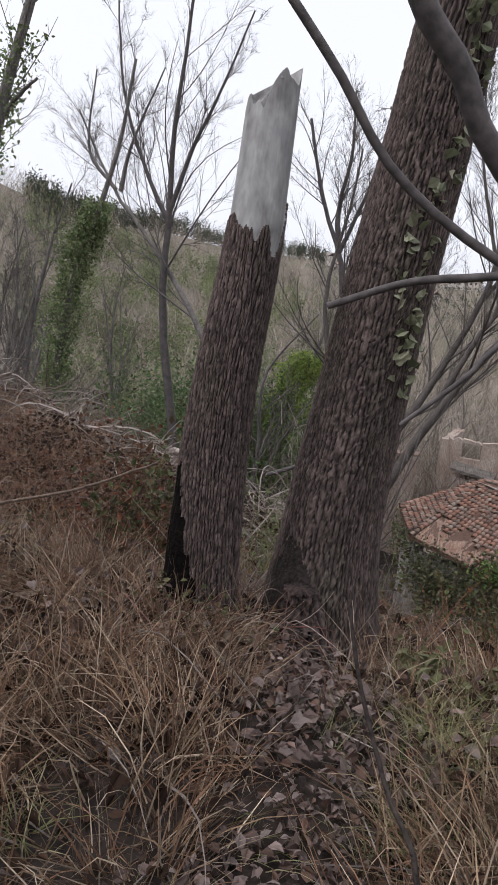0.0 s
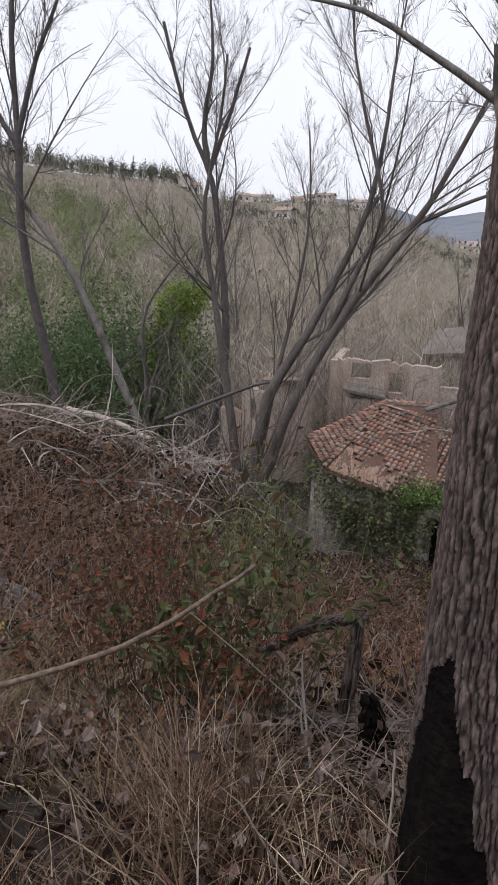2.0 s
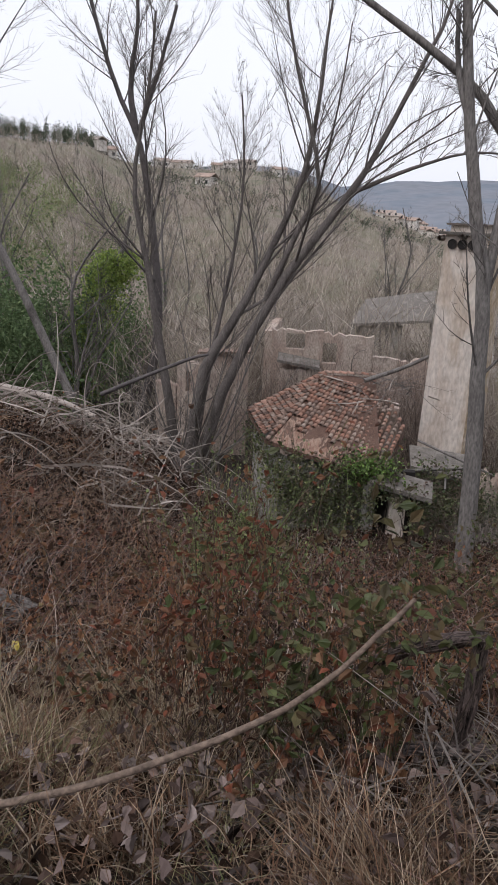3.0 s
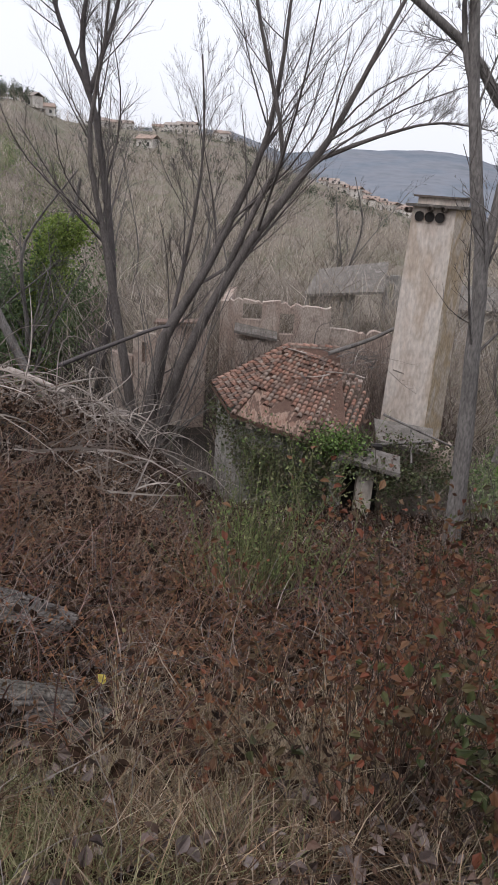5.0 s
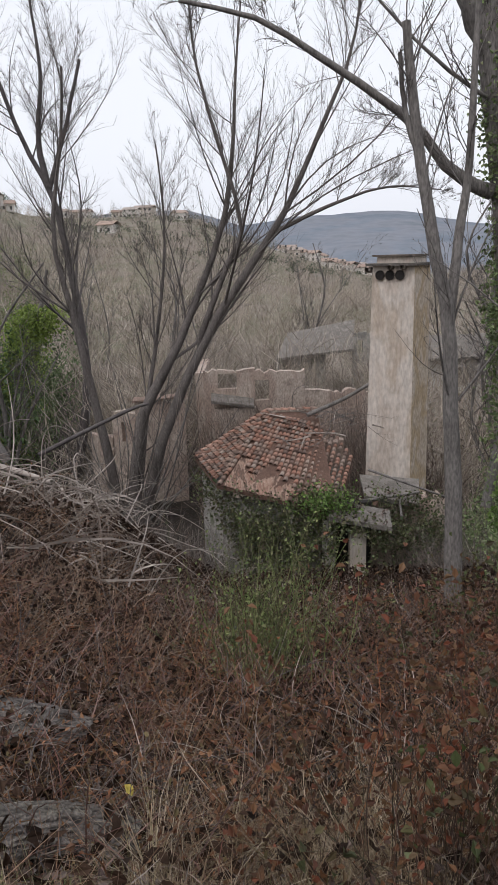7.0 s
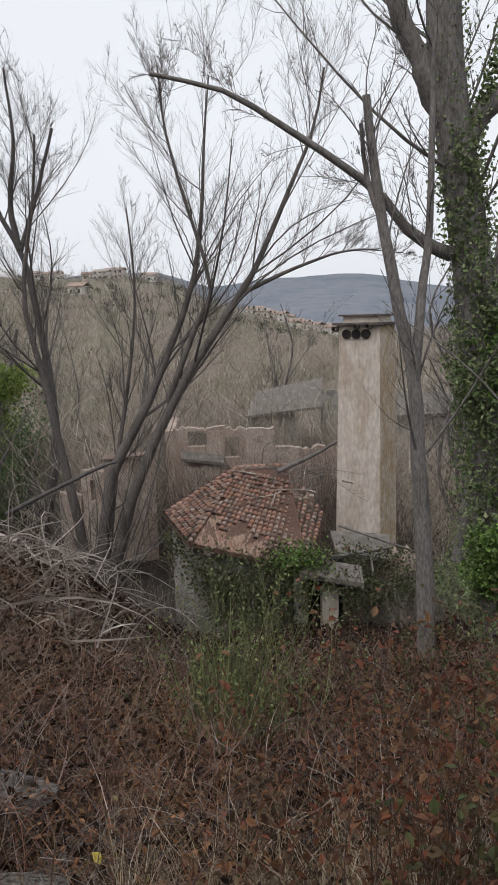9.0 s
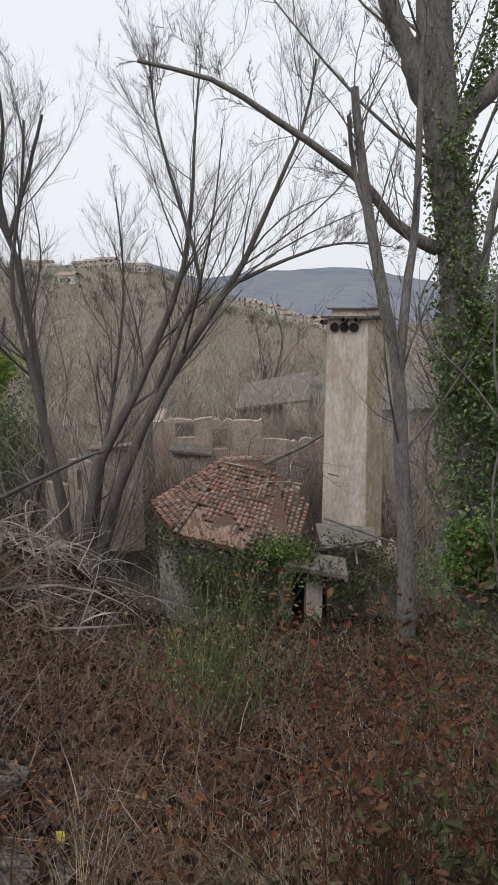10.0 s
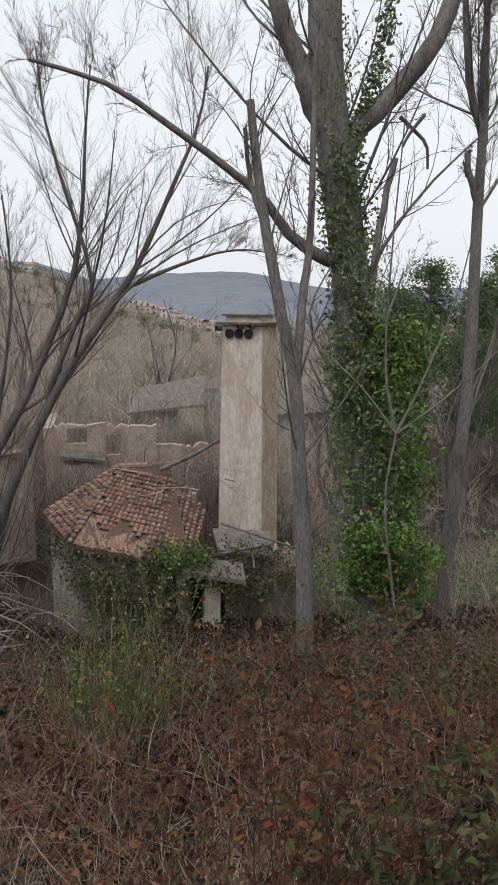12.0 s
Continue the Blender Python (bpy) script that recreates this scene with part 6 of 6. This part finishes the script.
x, y = scatter_field(620, 3.2, 15, 12, 32, rng)
grass("slope_stalks", x, y, rng.uniform(0.4, 0.9, len(x)), 16, 0.011, M_DRY, "brown dead stalks under the bare trees", 0.25, 0.5)
x, y = scatter_field(170, -2.9, -1.0, 2.5, 4.3, rng, lambda x, y: ~trodden(x, y))
grass("bank_lip_straw", x, y, rng.uniform(0.12, 0.3, len(x)), 26, 0.0036, M_DRY, "short dry grass beside the trunks", 0.06, 0.5)

# arching tussocks along the path
x = np.concatenate([rng.uniform(-2.9, 0.1, 46), rng.uniform(-4.6, -2.9, 16)])
y = np.concatenate([rng.uniform(1.5, 2.9, 46), rng.uniform(3.5, 4.2, 16)])
k = (np.abs(x + 1.45) + np.abs(y - 3.2) > 0.55) & ~trodden(x + 0.1, y) & ~trodden(x - 0.12, y)
grass("straw_tussocks", x[k], y[k], rng.uniform(0.4, 0.62, k.sum()), 130, 0.0046, M_STRAW, "big arching tussocks of dry straw", 0.06, 0.62, 5)
x, y = rng.uniform(-4.7, -3.5, 22), rng.uniform(3.45, 4.3, 22)
grass("yellow_tussocks", x, y, rng.uniform(0.3, 0.46, 22), 130, 0.003, M_OLIVE, "yellow-green grass tussocks on the bank lip", 0.07, 0.6, 5)

x, y = rng.uniform(-3.95, -2.3, 84), rng.uniform(3.8, 5.5, 84)
grass("bank_tussocks", x, y, np.where(y > 4.5, rng.uniform(0.6, 1.0, 84), rng.uniform(0.34, 0.6, 84)), 60, 0.0042, M_PALESTRAW, "arching straw tussocks on the edge of the bank", 0.06, 0.6, 5)

# dead leaves and bramble sprays lying on the lean-to and the terrace
x, y = rng.uniform(-0.3, 3.4, 420), rng.uniform(24.9, 28.6, 420)
C = np.stack([x, y, np.where(y < 26.1, -7.02 - 0.17 * (x + 0.3) + 0.17 * (y - 25.1), -7.12 - 0.1 * (x - 1.3))], -1) + rng.normal(0, 0.04, (420, 3))
C = C[((y < 26.1) & (x < 1.8)) | ((y > 27.3) & (x > 1.4))]
stuff("ledge_litter", *leaves(C, np.full(len(C), 0.13), rng, 1.2, 0.7), M_LITTER, "dead leaves caught on the broken ledges", "leaves")

# big curled leaves on the trodden strip and along the lip of the bank
x, y = scatter_field(8000, -1.6, 0.2, 1.2, 3.6, rng, trodden)
C = on_ground(x, y, 0.02) + np.abs(rng.normal(0, 0.018, (len(x), 1))) * (0, 0, 1)
stuff("strip_litter", *leaves(C, np.full(len(C), 0.036), rng, 0.9, 0.6), M_LITTER, "pale curled dead leaves on the trodden strip", "leaves")
x, y = scatter_field(1300, -5.2, -1.6, 3.3, 4.9, rng, lambda x, y: patchy(x, y, 1.3, 6) > 0.42)
C = on_ground(x, y, 0.1) + np.abs(rng.normal(0, 0.07, (len(x), 1))) * (0, 0, 1)
stuff("curled_leaves", *leaves(C, np.full(len(C), 0.054), rng, 0.5, 0.66), M_LITTER, "large curled dead leaves caught in the grass", "leaves")

# bare sapling before the ivy tree
bare_tree("bare_sapling", "pale bare sapling forking low before the ivy tree", [
    ([(2.3, 14, -5.0), (2.0, 14, -3.4), (1.8, 14, -1.8), (1.95, 14, -0.6)], 0.026, 0.024),
    ([(1.95, 14, -0.6), (1.7, 14, 0.6), (1.72, 14, 2.4), (1.85, 14, 4.6)], 0.032, 0.012),
    ([(1.95, 14, -0.6), (2.4, 14, 0.3), (2.95, 14, 1.7), (3.3, 14, 3.2)], 0.03, 0.01),
    ([(1.95, 14, -0.6), (2.7, 14, -0.1), (3.8, 14, 0.8), (4.8, 14, 1.9)], 0.026, 0.008),
    ([(1.95, 14, -0.6), (1.3, 14, 0.2), (0.5, 14, 0.9), (-0.4, 14, 1.5)], 0.024, 0.008),
], 83, ((7, 0.4, 0.8, 0.4, 6, 4, 0.3), (5, 0.45, 0.7, 0.5, 5, 3, 0.2)), rise=0.3, least=0.004)

# near-black leaf layers added as painted shade under the thickets and grass
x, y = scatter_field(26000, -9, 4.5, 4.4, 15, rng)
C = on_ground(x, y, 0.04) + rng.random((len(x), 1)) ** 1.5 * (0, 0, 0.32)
stuff("matted_leaves", *leaves(C, np.full(len(C), 0.085), rng, 0.6, 0.6), M_UNDERSHADE, "dark mat of old wet leaves under the brambles", "leaves")
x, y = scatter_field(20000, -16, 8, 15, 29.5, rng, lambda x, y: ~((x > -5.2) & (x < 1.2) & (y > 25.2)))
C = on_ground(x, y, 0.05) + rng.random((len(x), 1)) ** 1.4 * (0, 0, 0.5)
stuff("matted_brush", *leaves(C, np.full(len(C), 0.17), rng, 0.6, 0.5), M_UNDERSHADE, "dark mat of dead leaves down the bank", "leaves")
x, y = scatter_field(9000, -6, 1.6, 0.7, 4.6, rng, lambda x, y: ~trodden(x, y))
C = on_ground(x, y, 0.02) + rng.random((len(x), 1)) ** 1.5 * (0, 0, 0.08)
stuff("matted_thatch", *leaves(C, np.full(len(C), 0.06), rng, 0.8, 0.5), M_UNDERSHADE, "dark thatch of old leaves under the grass", "leaves")

# bleached tussock beside the charred trunk, grey sticks in the hollows
x, y = rng.normal(-2.18, 0.12, 9), rng.normal(3.4, 0.12, 9)
grass("pale_tussock", x, y, rng.uniform(0.4, 0.62, 9), 80, 0.0042, M_STRAW, "tall bleached tussock of dry grass", 0.06, 0.4, 5)
x = np.concatenate([rng.uniform(-2.6, -1.3, 300), rng.uniform(-4.9, -3.9, 260)])
y = np.concatenate([rng.uniform(3.6, 4.9, 300), rng.uniform(4.9, 6.4, 260)])
P = arcs(on_ground(x, y, 0.07), np.stack([rng.normal(0, 1, len(x)), rng.normal(0, 1, len(x)), rng.uniform(0, 0.5, len(x))], -1), rng.uniform(0.2, 0.7, len(x)), rng.uniform(0, 0.3, len(x)), 6, rng, 0.1)
stuff("grey_sticks", *tubes(P, taper(rng.uniform(0.002, 0.0055, len(x)), np.full(len(x), 0.0012), 6), 4), M_TWIG, "thin grey sticks strewn in the hollows", "sticks")
# pale dead sucker beside the charred foot
rod("dead_sucker", "thin pale dead sucker beside the charred trunk foot", [(-1.66, 3.18, -0.2), (-1.655, 3.2, 0.0), (-1.655, 3.21, 0.1), (-1.66, 3.22, 0.22)], 0.0042, 0.003, M_PALETWIG)

# brown brush on the slope beyond the leaning trunk
x, y = scatter_field(150, -0.75, 2.6, 4.1, 9, rng)
P, R = canes("slope_brush", x, y, rng.uniform(0.5, 0.95, len(x)), 12, 0.0036, M_RUST, "brown bramble brush on the slope beyond the trunks", "brambles", 0.7, 0.3)
C = P[:, 2:].reshape(-1, 3)
C = C[rng.random(len(C)) < 0.4]
stuff("slope_brush_leaves", *leaves(C, np.full(len(C), 0.036), rng, 0.3), M_RUST, "small brown leaves on the slope brush", "leaves")
x, y = scatter_field(220, -0.9, 2.4, 3.9, 8, rng)
grass("slope_straw", x, y, rng.uniform(0.3, 0.6, len(x)), 20, 0.005, M_DRY, "dry grass on the slope beyond the trunks", 0.1, 0.5)
# one yellow leaf
tagged(part("fallen_leaf", mesh_of("fallen_leaf", *leaves(np.array([(-4.047, 5.358, -1.0)]), np.full(1, 0.06), rng, 2.0, 0.8), M_YELLOWLEAF, False)), "single bright yellow fallen leaf among dark twigs", "leaf")

# tan stalks over the mound
x, y = scatter_field(420, -9.5, -3.3, 5.2, 11.5, rng, lambda x, y: np.hypot(x + 5.2, y - 6) > 1.3)
canes("mound_stems", x, y, rng.uniform(0.45, 0.9, len(x)), 9, 0.0036, M_DRY, "tan dead bramble stems over the mound", "brambles", 0.9, 0.4)
# long pale boughs thrown on the heap
heap_rng = np.random.default_rng(131)
heap = thing("branch_heap", (-8, 20, float(ground_z(-8, 20))), "heap of long bleached curving cut branches", "branches")
hx, hy = heap_rng.uniform(-11.5, -5.4, 64), heap_rng.uniform(15.5, 24.5, 64)
P = arcs(on_ground(hx, hy, 0.45) + heap_rng.random((64, 1)) * (0, 0, 0.4), np.stack([heap_rng.normal(0.5, 1, 64), heap_rng.normal(0, 0.5, 64), heap_rng.uniform(0.0, 0.7, 64)], -1), heap_rng.uniform(1.2, 3.0, 64), heap_rng.uniform(0.2, 0.7, 64), 9, heap_rng, 0.12)
R = taper(heap_rng.uniform(0.012, 0.024, 64), np.full(64, 0.007), 9)
for q in range(64):
    under(part("bough", mesh_of("bough", *tubes(P[q:q + 1], R[q:q + 1], 5), M_PALETWIG)), heap)

# the same grass and leaves thinning out behind the path
x, y = scatter_field(1500, -11, 7, -4, 4.4, rng, lambda x, y: ((y < 0.75) | (x < -6.3) | (x > 1.9)) & (patchy(x, y, 0.8, 2) > 0.4))
grass("outer_straw", x, y, rng.uniform(0.15, 0.38, len(x)), 20, 0.005, M_STRAW, "sparse dry grass round the path", 0.12)
x, y = scatter_field(5000, -11, 7, -4, 4.6, rng, lambda x, y: (y < 0.75) | (x < -6.5) | (x > 1.9))
C = on_ground(x, y, 0.015) + np.abs(rng.normal(0, 0.02, (len(x), 1))) * (0, 0, 1)
stuff("outer_litter", *leaves(C, np.full(len(C), 0.05), rng, 1.0, 0.7), M_LITTER, "fallen leaves over the ground round the path", "leaves")
